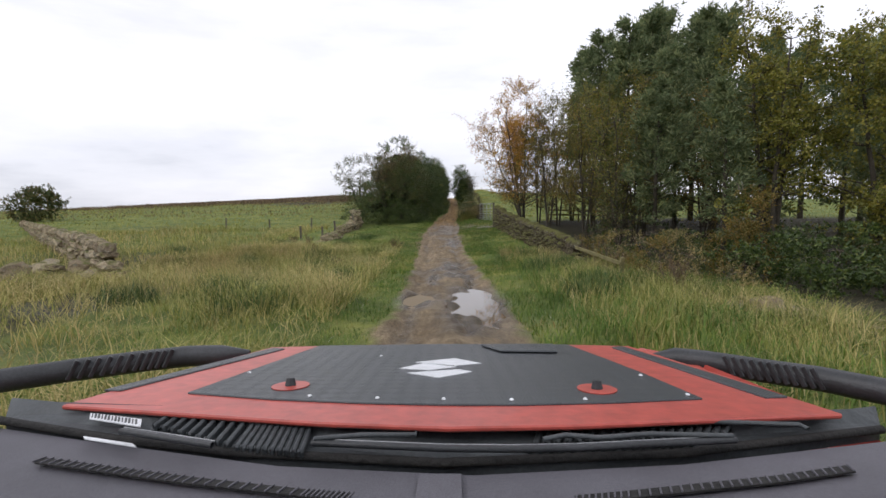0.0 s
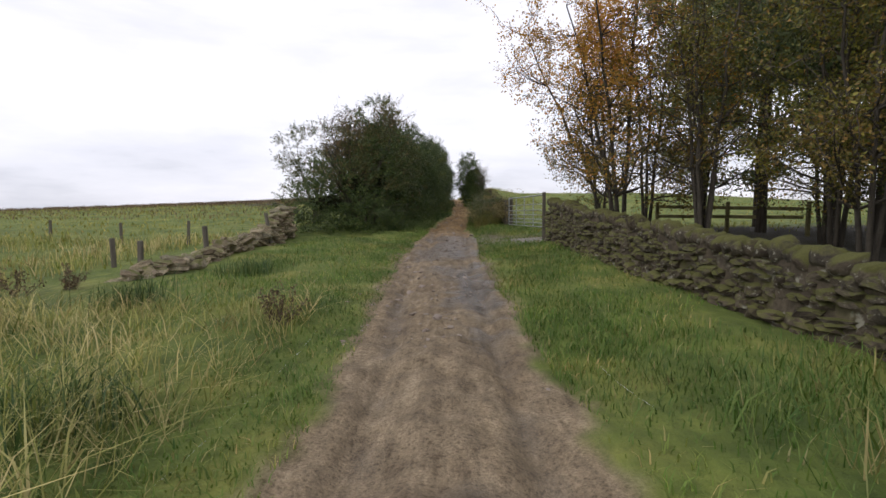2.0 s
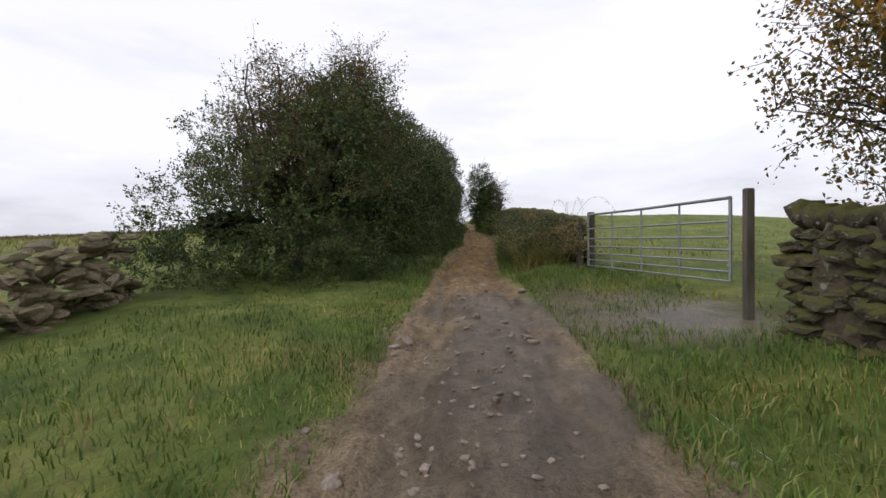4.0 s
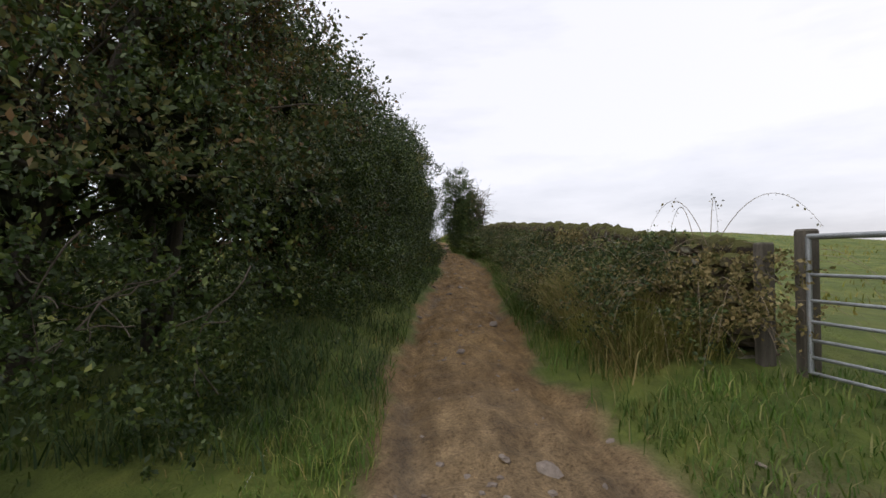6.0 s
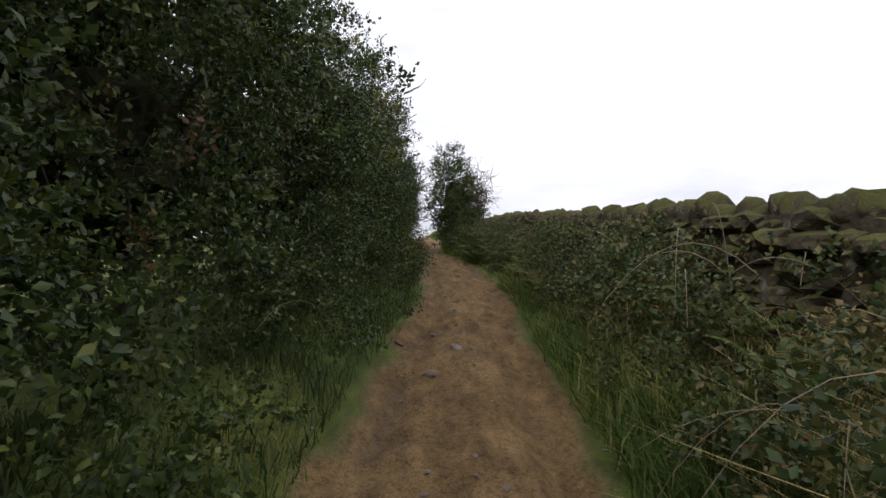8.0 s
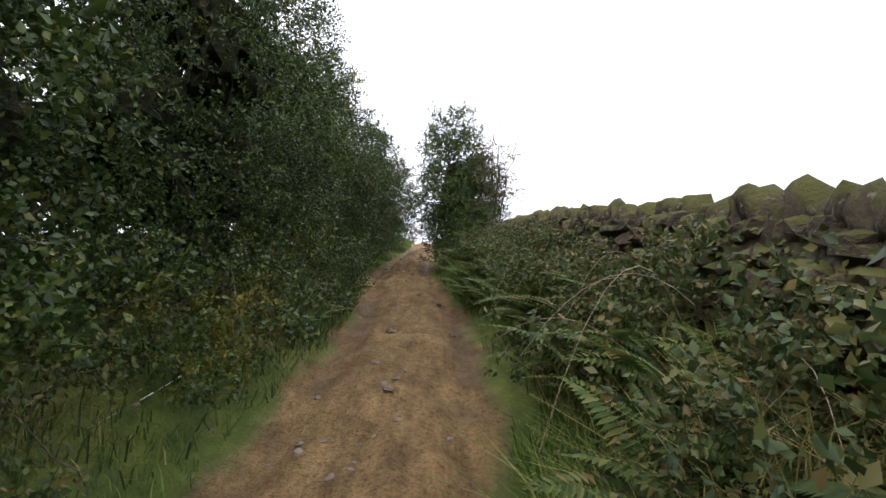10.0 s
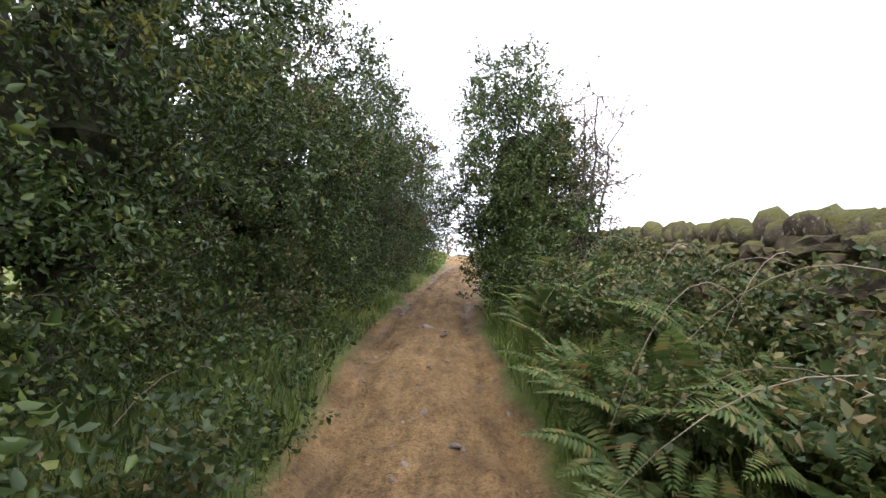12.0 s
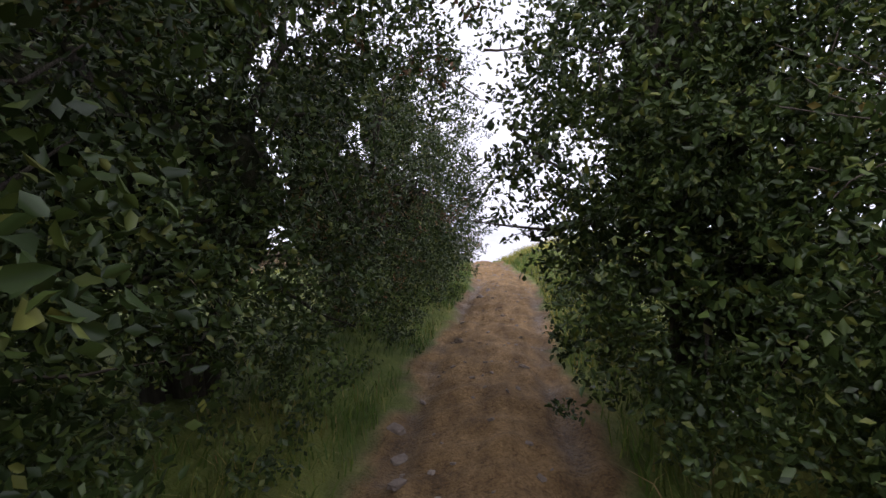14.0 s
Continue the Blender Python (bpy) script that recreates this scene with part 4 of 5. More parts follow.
for k, (x, y, s, over) in enumerate(HEDGE):
    q = rng(200 + k).uniform(-0.3, 0.3, 6)
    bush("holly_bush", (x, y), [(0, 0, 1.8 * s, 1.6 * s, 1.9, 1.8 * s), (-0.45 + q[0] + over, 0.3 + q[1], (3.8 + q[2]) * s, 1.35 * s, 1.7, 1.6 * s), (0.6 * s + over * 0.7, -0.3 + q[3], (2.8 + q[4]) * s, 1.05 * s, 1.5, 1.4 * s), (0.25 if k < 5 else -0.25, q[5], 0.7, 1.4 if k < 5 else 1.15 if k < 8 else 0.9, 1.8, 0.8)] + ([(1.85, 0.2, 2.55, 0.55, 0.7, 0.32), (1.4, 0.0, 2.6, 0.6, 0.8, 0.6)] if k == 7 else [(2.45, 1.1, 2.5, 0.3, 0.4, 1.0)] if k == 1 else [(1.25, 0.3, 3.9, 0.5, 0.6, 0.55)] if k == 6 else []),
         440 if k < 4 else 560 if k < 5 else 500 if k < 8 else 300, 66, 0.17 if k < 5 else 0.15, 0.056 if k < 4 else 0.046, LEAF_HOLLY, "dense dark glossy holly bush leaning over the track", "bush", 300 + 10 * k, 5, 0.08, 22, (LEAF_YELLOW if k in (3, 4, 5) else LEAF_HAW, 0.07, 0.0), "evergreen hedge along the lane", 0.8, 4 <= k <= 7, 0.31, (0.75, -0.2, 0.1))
bush("holly_bush", (-4.9, 40.5), [(0, 0, 1.3, 1.2, 1.6, 1.4), (-0.9, 1.2, 1.0, 1.3, 1.4, 1.2)], 200, 55, 0.2, 0.06, LEAF_HOLLY, "low dense holly bush between hawthorn and hedge", "bush", 451, 4, 0.06, 8, None, "evergreen hedge along the lane", 1.0)
for k, (x, y) in enumerate(((-5.4, 47.4), (-5.0, 51.6), (-4.6, 55.6), (-4.6, 59.6), (-4.5, 63.6))):
    bush("hawthorn_tree", (x, y), [(0, 0, 2.0, 1.9, 2.3, 2.0), (0.2, 0.3, 3.5, 1.6, 2.0, 1.5)], 120, 44, 0.3, 0.13, LEAF_HOLLY, "dense old hawthorn behind the holly hedge", "tree", 460 + 10 * k, 4, 0.1, 16, None, "thorns behind the hedge", 0.8)
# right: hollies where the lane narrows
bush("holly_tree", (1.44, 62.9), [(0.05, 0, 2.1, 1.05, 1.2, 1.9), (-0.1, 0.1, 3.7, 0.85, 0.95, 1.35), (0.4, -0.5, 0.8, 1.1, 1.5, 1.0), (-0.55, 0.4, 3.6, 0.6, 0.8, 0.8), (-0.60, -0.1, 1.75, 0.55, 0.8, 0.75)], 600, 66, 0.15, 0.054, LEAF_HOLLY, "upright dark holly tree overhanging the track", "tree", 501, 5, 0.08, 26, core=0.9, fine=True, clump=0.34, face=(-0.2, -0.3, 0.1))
bush("holly_tree", (2.05, 62.7), [(0, 0, 1.5, 0.7, 0.9, 1.4), (0.0, 0.2, 2.5, 0.5, 0.7, 0.8)], 230, 66, 0.16, 0.054, LEAF_HOLLY, "dark holly tree behind the wall end", "tree", 511, 4, 0.08, 20, core=0.8, fine=True)
open_tree("elder_tree", (2.40, 61.6), 3.2, 0.62, LEAF_BROWN, "half-bare elder tree with thin branches beside the wall", 524, 4, 1, 0.055, (0.28, 0.0), 0.3, density=0.55, trunk=0.024)

# right: the wood
open_tree("birch_tree", (4.2, 28.6), 7.6, 2.8, LEAF_BROWN, "autumn birch tree with golden leaves above the wall", 601, 3, 12, 0.075, (-0.9, -0.4), 0.25, (LEAF_GOLD, 1.1), 1.3, 0.06)
open_tree("birch_tree", (4.5, 30.2), 7.0, 2.9, LEAF_GOLD, "autumn birch tree with sparse orange leaves over the track", 607, 2, 5, 0.075, (-1.5, 0.2), 0.68, None, 0.8, 0.055)
for k, (x, y, h, sp, mt) in enumerate(((5.3, 29.6, 6.0, 1.9, LEAF_BROWN), (6.2, 28.2, 7.5, 2.1, LEAF_BROWN), (4.5, 31.4, 5.5, 1.8, LEAF_BROWN), (5.3, 26.4, 7.0, 2.1, LEAF_BROWN), (7.3, 25.2, 8.0, 2.4, LEAF_YELLOW), (8.3, 22.0, 8.0, 2.4, LEAF_BROWN), (7.8, 31.5, 7.0, 2.0, LEAF_YELLOW), (6.4, 23.4, 7.0, 2.2, LEAF_BROWN), (8.6, 27.2, 6.5, 2.2, LEAF_THORN), (9.4, 23.8, 6.5, 2.3, LEAF_THORN), (10.6, 20.4, 6.0, 2.2, LEAF_BROWN), (7.0, 20.4, 5.5, 1.9, LEAF_THORN))):
    open_tree("rowan_tree", (x, y), h, sp, mt, "thin-stemmed rowan tree with browning leaves" if mt is LEAF_BROWN else "slender tree with yellowing leaves" if mt is LEAF_YELLOW else "slender dull green tree below the pines", 620 + k, 3, 4 if k in (1, 3) else 7, 0.072, (0, 0), 0.25, (LEAF_YELLOW, 0.6) if k % 2 else None, 1.15, 0.045)
open_tree("ash_tree", (11.0, 16.9), 8.4, 2.5, LEAF_YELLOW, "tall broadleaved tree turning yellow among pines", 641, 3, 9, 0.11, (0, 0), 0.2, None, 1.2)
open_tree("ash_tree", (13.4, 15.2), 7.6, 2.4, LEAF_YELLOW, "tall broadleaved tree turning yellow among pines", 651, 3, 9, 0.12, (0, 0), 0.15, None, 1.2)
PINES = ((9.4, 34.5, 11.4), (9.8, 21.4, 8.4), (12.4, 19.2, 8.8), (18.6, 29.5, 12.4), (17.2, 21.6, 8.6), (15.6, 17.8, 7.0), (20.5, 24.6, 9.0), (11.0, 33.6, 12.4), (14.4, 34.6, 13.0),
         (21.6, 19.6, 8.0), (16.6, 14.2, 6.8), (20.2, 15.2, 8.0), (25.0, 23.4, 9.2), (8.6, 29.6, 10.8),
         (8.0, 19.2, 7.6), (9.4, 16.8, 7.2), (11.6, 28.6, 11.6), (14.2, 27.4, 11.6),
         (23.6, 27.6, 12.0), (22.8, 32.0, 12.6), (27.4, 27.4, 12.0), (26.0, 17.4, 9.2), (23.0, 15.4, 8.6), (29.0, 21.4, 10.2))
kinds = [pine((12.6, 30.2), 12.6, 701), pine((15.2, 31.0), 12.6, 711), pine((9.6, 26.8), 10.6, 721), pine((13.2, 24.6), 10.6, 731)]
for k, (x, y, h) in enumerate(PINES):
    copy_thing(kinds[k % 4], Matrix.LocRotScale(Vector((x, y, gz(x, y))), Euler((0, 0, k * 1.9)), Vector((1, 1, 1)) * (h / 12.3)))
bush("larch_sapling", (7.7, 12.8), [(0, 0, 0.8, 0.7, 0.7, 0.8), (0, 0, 1.8, 0.45, 0.45, 1.0)], 150, 44, 0.14, 0.06, LEAF_BROWN, "young russet larch under the pines", "tree", 751, 1, 0.05, 14, core=0)
for k, (x, y, rx, rz) in enumerate(((6.3, 18.4, 1.2, 1.1), (7.6, 16.2, 1.2, 1.0), (8.4, 14.0, 1.3, 1.0), (9.5, 11.5, 1.4, 1.1), (9.0, 18.0, 1.2, 0.9), (10.5, 16, 1.4, 1.0), (12.5, 15.5, 1.5, 1.2), (7.0, 21.5, 1.0, 0.8), (11.4, 12.6, 1.7, 1.6), (13.4, 12.0, 1.8, 1.7), (15.4, 13.0, 1.8, 1.8), (13.8, 15.0, 1.8, 1.6), (11.8, 17.6, 1.6, 1.4), (10.4, 13.6, 1.5, 1.3), (15.0, 17.0, 1.8, 1.6), (17.5, 15.5, 1.8, 1.8), (8.6, 16.4, 1.3, 1.2), (9.6, 20.4, 1.4, 1.3), (12.4, 20.6, 1.6, 1.4))):
    thicket((x, y), rx, rx, rz * (0.65, 1.2, 0.85, 1.0)[k % 4], 770 + k, "dark bramble and bracken under the wood's edge", 6, 52, BRAMBLE if k % 5 == 1 else LEAF_HOLLY, 0.085)

bush("thorn_bush", (-1.6, 92), [(0, 0, 1.0, 0.9, 0.9, 1.0)], 60, 40, 0.2, 0.09, LEAF_HAW, "small thorn bush at the crest of the lane", "bush", 795, 3, 0.05, 10, core=0.3)
# left: a lone bush far over the field, dead docks, fence posts
bush("thorn_bush", (-40, 46), [(0, 0, 1.5, 1.9, 1.9, 1.5), (0.5, 0, 2.2, 1.0, 1.0, 0.9)], 240, 44, 0.3, 0.17, LEAF_THORN, "lone dark thorn bush beside the field wall", "bush", 801, 4, 0.06, 20, core=0)
for k, (x, y, h) in enumerate(((-2.5, 21.5, 0.55), (-7.6, 23.4, 0.6), (-7.2, 23.9, 0.5), (-5.4, 19.0, 0.4), (-3.6, 15.0, 0.4))):
    dead_stalks((x, y), h, 820 + k)
timber_post(-6.15, 31.0, 1.05, (-0.25, 0.15))
timber_post(-6.75, 28.0, 0.85, (-0.05, 0.0), 0.12)
timber_post(-6.85, 25.4, 0.72, (0.03, 0.0))
timber_post(-9.2, 31.5, 0.8, (0.05, 0.02))
timber_post(-8.4, 26.8, 0.7, (-0.04, 0.03))
timber_post(-12.5, 33.0, 0.8, (0.0, 0.0), 0.09)
timber_post(-16.0, 34.0, 0.8, (0.04, 0.0), 0.09)

for k, (x, y) in enumerate(((8.6, 10.4), (9.8, 9.6), (10.8, 11.2), (11.8, 10.2), (12.8, 12.0), (9.2, 12.4), (10.2, 13.4), (7.8, 11.6), (13.8, 10.6), (8.2, 13.6))):
    thicket((x, y), 1.15, 1.15, (1.0, 1.5, 1.25)[k % 3], 1860 + k, "dark evergreen undergrowth at the wood's edge", 2, 60, LEAF_HOLLY, 0.08)
for k, (x, y, rz) in enumerate(((5.35, 12.4, 1.15), (5.1, 14.3, 1.2), (5.3, 16.0, 1.25), (6.2, 13.6, 1.3), (5.0, 17.6, 1.1), (6.0, 11.2, 1.0))):
    thicket((x, y), 0.6, 0.8, rz, 1850 + k, "withered brown scrub behind the fence", 16, 44, GRASS_DEAD if k % 2 else LEAF_BROWN)

# walls
dry_wall("mossy dry stone wall with leaning copes below the wood", [(4.35, 16.6, 0.20), (4.1, 18.2, 0.50), (3.75, 21.5, 0.72), (3.4, 25.5, 1.0), (3.1, 28.5, 1.28), (2.95, 31.2, 1.56)], 901, 0.27, 0.135, True, 2, jumble=1.5)
dry_wall("overgrown dry stone wall with upright copes along the lane", [(2.2, 37.6, 1.78), (2.12, 39.5, 1.90), (2.1, 41, 2.08), (2.15, 42.8, 2.24), (2.2, 44.5, 2.36), (2.5, 48, 2.56), (2.9, 52, 2.88), (2.9, 57, 3.20), (3.0, 62, 3.37), (3.3, 68, 3.65)], 911, 0.3, 0.13, True, 8, cope=0.74)
dry_wall("tumbled grey dry stone wall end in the grass", [(-6.6, 24.6, 0.02), (-6.55, 26.0, 0.16), (-6.55, 27.3, 0.22), (-6.6, 29.2, 0.46), (-6.5, 30.8, 0.62), (-6.45, 31.6, 1.0), (-6.5, 33.2, 1.42), (-6.8, 34.4, 1.4)], 921, 0.24, 0.12, False, 0, 0.26, PALE_STONES, jumble=4.5)
dry_wall("long low field wall half sunk in dry grass", [(-9.8, 13.6, 0.52), (-12, 15.8, 0.64), (-18, 21.8, 0.66), (-27, 31, 0.66), (-37, 41, 0.68)], 931, 0.75, 0.24, True, 1, 0.05, PALE_STONES)
stone_heap("mossy fallen wall stones in long grass", [(-8.1 - 0.32 * k, 11.6 - 0.10 * k + 0.2 * (k % 2), 0.24 + 0.2 * (k % 2), 0.44) for k in range(9)] + [(-9.4, 11.2, 0.42, 0.36), (-10.2, 11.3, 0.42, 0.36), (-8.5, 11.9, 0.4, 0.34)], 941)
stone_heap("pale fallen wall stones under the wood", [(5.6, 8.6, 0.16, 0.42), (5.9, 8.9, 0.1, 0.35), (5.4, 9.1, 0.08, 0.3), (6.1, 8.3, 0.1, 0.32), (6.7, 7.6, 0.1, 0.36), (7.1, 7.3, 0.08, 0.3)], 951)
stone_heap("loose grey stones by the track", [(-6.4, 25.9, 0.12, 0.4), (-6.2, 26.4, 0.1, 0.35), (-6.6, 26.2, 0.22, 0.35)], 961)

# gate, posts, rails
field_gate((2.2, 36.88), (2.88, 32.48), 0.62, 1.75)
timber_post(2.80, 31.95, 1.62, (0.0, 0.0), 0.11, "grey timber gatepost beside the wall end", "gateposts")
timber_post(2.30, 37.02, 1.26, (0.0, 0.0), 0.15, "dark timber gatepost in front of brambles", "gateposts")
timber_post(2.12, 37.30, 1.12, (0.0, 0.0), 0.14, "dark timber gatepost in front of brambles", "gateposts")
rail_fence((4.55, 12.9, 0.04), (4.3, 16.9, 0.13), "low two-rail wooden fence with yellow lichen", 971)
rail_fence((6.2, 31.0, 1.35), (9.5, 29.0, 1.3), "old two-rail fence behind the trees", 972)

# bank on the lane's right: brambles, ferns, tall stems
for k, y in enumerate(np.arange(38.2, 50, 1.35)):
    q = rng(1000 + k).uniform(-0.15, 0.15, 3)
    thicket((float(track_x(y)) + (1.75 if y < 46 else 1.62) + q[0], y), 0.6 if y < 44 else 0.5, 0.95, 0.95 + q[1], 1000 + k, canes=8 if y < 44 else 1, n=66)
for k, (x, y, rz) in enumerate(((1.75, 37.9, 1.0), (1.6, 38.7, 0.95), (1.95, 38.4, 0.95), (2.05, 37.6, 0.95), (1.7, 39.6, 1.0), (1.6, 40.6, 0.95))):
    thicket((x, y), 0.5, 0.7, rz, 1020 + k, "withered bramble over the wall end" if k % 3 == 0 else "green bramble over the wall end", 14, 60, GRASS_DEAD if k % 3 == 0 else BRAMBLE)
for k, y in enumerate(np.arange(50.2, 61.5, 1.5)):
    thicket((2.2, y), 0.6, 0.95, 0.85, 1030 + k, "bramble and nettle growth below the wall", 3, 60)
ferns = [fern((1.55, 55.4), 0.85, 1060), fern((1.75, 56.6), 0.95, 1061), fern((1.5, 57.6), 0.8, 1062)]
for k in range(24):
    q = rng(1100 + k)
    y = 49.6 + 8.8 * (k + q.uniform(0, 0.8)) / 24
    x = float(track_x(y)) + (q.uniform(1.0, 1.9) if y > 55 else q.uniform(1.2, 1.75))
    copy_thing(ferns[k % 3], Matrix.LocRotScale(Vector((x, y, gz(x, y))), Euler((q.normal() * 0.12, -0.2 + q.normal() * 0.12, q.uniform(0, 6))), None))
for k, (x, y) in enumerate(((-0.75, 51.6), (-0.65, 53.2), (-0.7, 55.2), (-0.9, 49.8), (-1.5, 46), (-1.2, 58), (-0.8, 52.4), (-0.65, 54.3))):
    thicket((x - 0.25, y), 0.5, 0.8, 0.6, 1200 + k, "yellow-green bramble at the foot of the hedge", 3, 40, LEAF_YELLOW if k in (0, 6) else BRAMBLE)

# long bramble canes that arch over the wall end
cane_root = thing("bramble", "long bare bramble canes arching above the wall end", "shrub", (2.1, 38.3, 1.55), "brambles on the bank")
r = rng(1900)
lines, tips = [], []
for k in range(4):
    a, up, out = r.uniform(0, 6.283), r.uniform(0.55, 1.0), r.uniform(0.5, 1.0)
    line = [(np.cos(a) * out * t, np.sin(a) * out * t - 0.3 + 0.1 * k, up * (2.6 * t - 1.9 * t * t) - 0.1, 0.005 - 0.003 * t) for t in np.linspace(0, 1.15, 14)]
    lines.append(line)
    tips += [np.array(p[:3]) + r.normal(size=3) * 0.03 for p in line[7:] for _ in range(2)]
v, f = tubes(lines, 5)
mesh_object("cane", v, f, CANE, parent=cane_root)
v, f = leaves(np.array(tips), np.zeros((len(tips), 3)), 0.034, 1901)
tagged(mesh_object("foliage", v, f, GRASS_DEAD, False, cane_root), kind="stuff")
for k, y in enumerate(np.arange(39, 61, 1.25)):
    q = rng(1800 + k).uniform(-0.1, 0.1, 3)
    x = float(np.interp(y, (37.6, 41, 44.5, 48, 52, 57, 62), (2.2, 2.1, 2.2, 2.5, 2.9, 2.9, 3.0))) - 0.36
    thicket((x, y), 0.36, 0.8, (0.98 if y < 43 else 1.08 if y < 50 else 1.0) + q[0], 1800 + k, "bramble and dead bracken against the wall", 3, 40 if y < 43 else 84, (BRAMBLE, LEAF_THORN, GRASS_DEAD if y < 43 else BRAMBLE)[k % 3])
# bare dead branches that hang out of the hawthorn's foot
r = rng(1950)
for k in range(5):
    x, y = -3.6 + 0.32 * k + r.normal() * 0.1, 35.7 + 0.12 * k + r.normal() * 0.12
    root = thing("dead_branch", "bare grey dead branch hanging from the hawthorn", "branch", (x, y, gz(x, y) + r.uniform(0.9, 1.5)), "dead branches below the hawthorn")
    main = bough(r, (0, 0.3, 0.1), (r.normal() * 0.5, -0.7, -0.5), r.uniform(0.7, 1.1), 0.007, 8, 0.25, -0.06)
    v, f = tubes([main] + [bough(r, main[i][:3], (r.normal() * 0.7, -0.4, r.normal() * 0.5 - 0.3), r.uniform(0.2, 0.4), 0.004, 5, 0.25) for i in (3, 4, 6)], 5)
    mesh_object("branch", v, f, TWIG, parent=root)
for k, (x, y, rz) in enumerate(((-6.7, 36.0, 1.2), (-5.7, 35.5, 1.3), (-4.8, 35.3, 1.2), (-3.9, 35.6, 1.4), (-3.2, 36.4, 1.3), (-7.3, 37.0, 1.3), (-5.2, 36.6, 1.7))):
    thicket((x, y), 0.85, 0.8, rz, 1975 + k, "low dark thorn growth at the hawthorn's foot", 0, 70, LEAF_HOLLY, 0.055)
# dense shrubs behind the hedge, seen under its boughs
for k, (x, y) in enumerate(((-3.4, 49.6), (-3.3, 51.4), (-3.2, 53.0), (-3.1, 54.6), (-3.1, 56.2), (-3.1, 57.8), (-3.2, 59.4), (-3.2, 61.0))):
    thicket((x, y), 0.8, 1.0, 1.9, 1960 + k, "dark holly undergrowth behind the hedge", 0, 60, LEAF_HOLLY, 0.09)
# growth at the foot of the hedge
for k, y in enumerate(np.arange(35.6, 62, 1.5)):
    q = rng(1500 + k).uniform(-0.15, 0.15, 4)
    x = float(track_x(y)) - 1.72 + q[0] - (0.9 if y < 38 else 0.35 if y < 41 else -0.2 if 47 < y < 57 else 0.45 if y > 57 else 0.0)
    thicket((x, y), 0.62, 0.95, 1.15 + q[1] * 2, 1500 + k, "low dark holly and bramble shoots below the hedge", 1, 46, LEAF_HOLLY if k % 3 or y < 45 else BRAMBLE)
for k, y in enumerate(np.arange(59.5, 72, 1.1)):
    q = rng(1540 + k).uniform(-0.15, 0.15, 4)
    thicket((float(track_x(y)) - 1.5 + q[0], y), 0.55, 0.8, 1.1 + q[1], 1540 + k, "low dark holly shoots below the hedge", 0, 50, LEAF_HOLLY)
for k, (x, y, rz) in enumerate(((1.95, 60.6, 0.9), (1.55, 61.2, 0.9), (1.5, 61.9, 1.0), (1.45, 63.4, 1.0), (1.4, 64.6, 0.9), (1.5, 65.8, 0.8))):
    thicket((x, y), 0.55, 0.75, rz, 1580 + k, "low dark holly shoots below the tree", 0, 50, LEAF_HOLLY)
for k in range(26):
    q = rng(1560 + k)
    y = 48.0 + 10.0 * (k + q.uniform(0, 0.8)) / 26
    x = min(float(track_x(y)) + q.uniform(1.5, 2.2), 2.55)
    copy_thing(ferns[k % 3], Matrix.LocRotScale(Vector((x, y, gz(x, y) + 0.05)), Euler((q.normal() * 0.12, -0.3 + q.normal() * 0.12, q.uniform(0, 6))), None))
for k, (x, y, sc) in enumerate(((1.45, 58.9, 1.25), (1.7, 59.3, 1.35), (1.95, 58.7, 1.2), (1.35, 59.8, 1.2), (2.1, 59.6, 1.3), (1.6, 60.2, 1.15), (1.75, 43.2, 1.0), (1.6, 44.1, 1.1), (1.5, 45.2, 1.0), (1.75, 46.0, 1.1), (1.6, 47.3, 1.0), (1.7, 48.4, 1.1), (1.45, 42.4, 0.9), (1.85, 44.7, 1.1))):
    copy_thing(ferns[k % 3], Matrix.LocRotScale(Vector((x, y, gz(x, y) + 0.03)), Euler((-0.1, -0.15, k * 1.3)), Vector((sc * 0.8, sc * 0.8, sc * 1.15))))
for k, (x, y) in enumerate(((-0.55, 54.2), (-0.6, 55.0), (-0.75, 55.9), (-0.55, 53.3))):
    copy_thing(ferns[k % 3], Matrix.LocRotScale(Vector((x, y, gz(x, y))), Euler((0.1, 0.15, k * 1.7)), Vector((0.75, 0.75, 0.75))))
for k, (x, y, h) in enumerate(((5.0, 10.6, 0.8), (5.3, 11.8, 0.9), (4.9, 14.2, 0.8), (5.2, 15.6, 0.9), (4.7, 16.6, 0.8), (6.0, 12.8, 0.9), (4.4, 17.6, 0.7), (3.9, 19.4, 0.6))):
    dead_stalks((x, y), h, 1600 + k, "tall dead umbel stalks beside the fence")
# tussocks of dark rushes
r = rng(1700)
xs, ys = [], []
for cx, cy in ((-3.2, 7.5), (-4.4, 9.2), (-2.7, 11.5), (-5.6, 8.2), (-3.8, 14.0), (-6.5, 15.5), (-4.8, 17.5), (-3.0, 18.6), (-7.6, 19.0), (-9.0, 15.8), (-10.5, 18.5), (2.6, 9.0), (3.2, 10.6), (2.4, 13.0), (3.4, 14.4), (2.8, 17.0), (-12.5, 22.0), (-8.4, 23.0), (-5.2, 22.6), (-4.6, 25.5)):
    xs.append(cx + r.normal(size=260) * 0.28)
    ys.append(cy + r.normal(size=260) * 0.28)
xs, ys = np.concatenate(xs), np.concatenate(ys)
blades("rush_tussocks", xs, ys, np.full(len(xs), 0.42), 0.007, GRASS_RUSH_SHADE, "dark green tussocks in the long grass", 1701, 0.8)
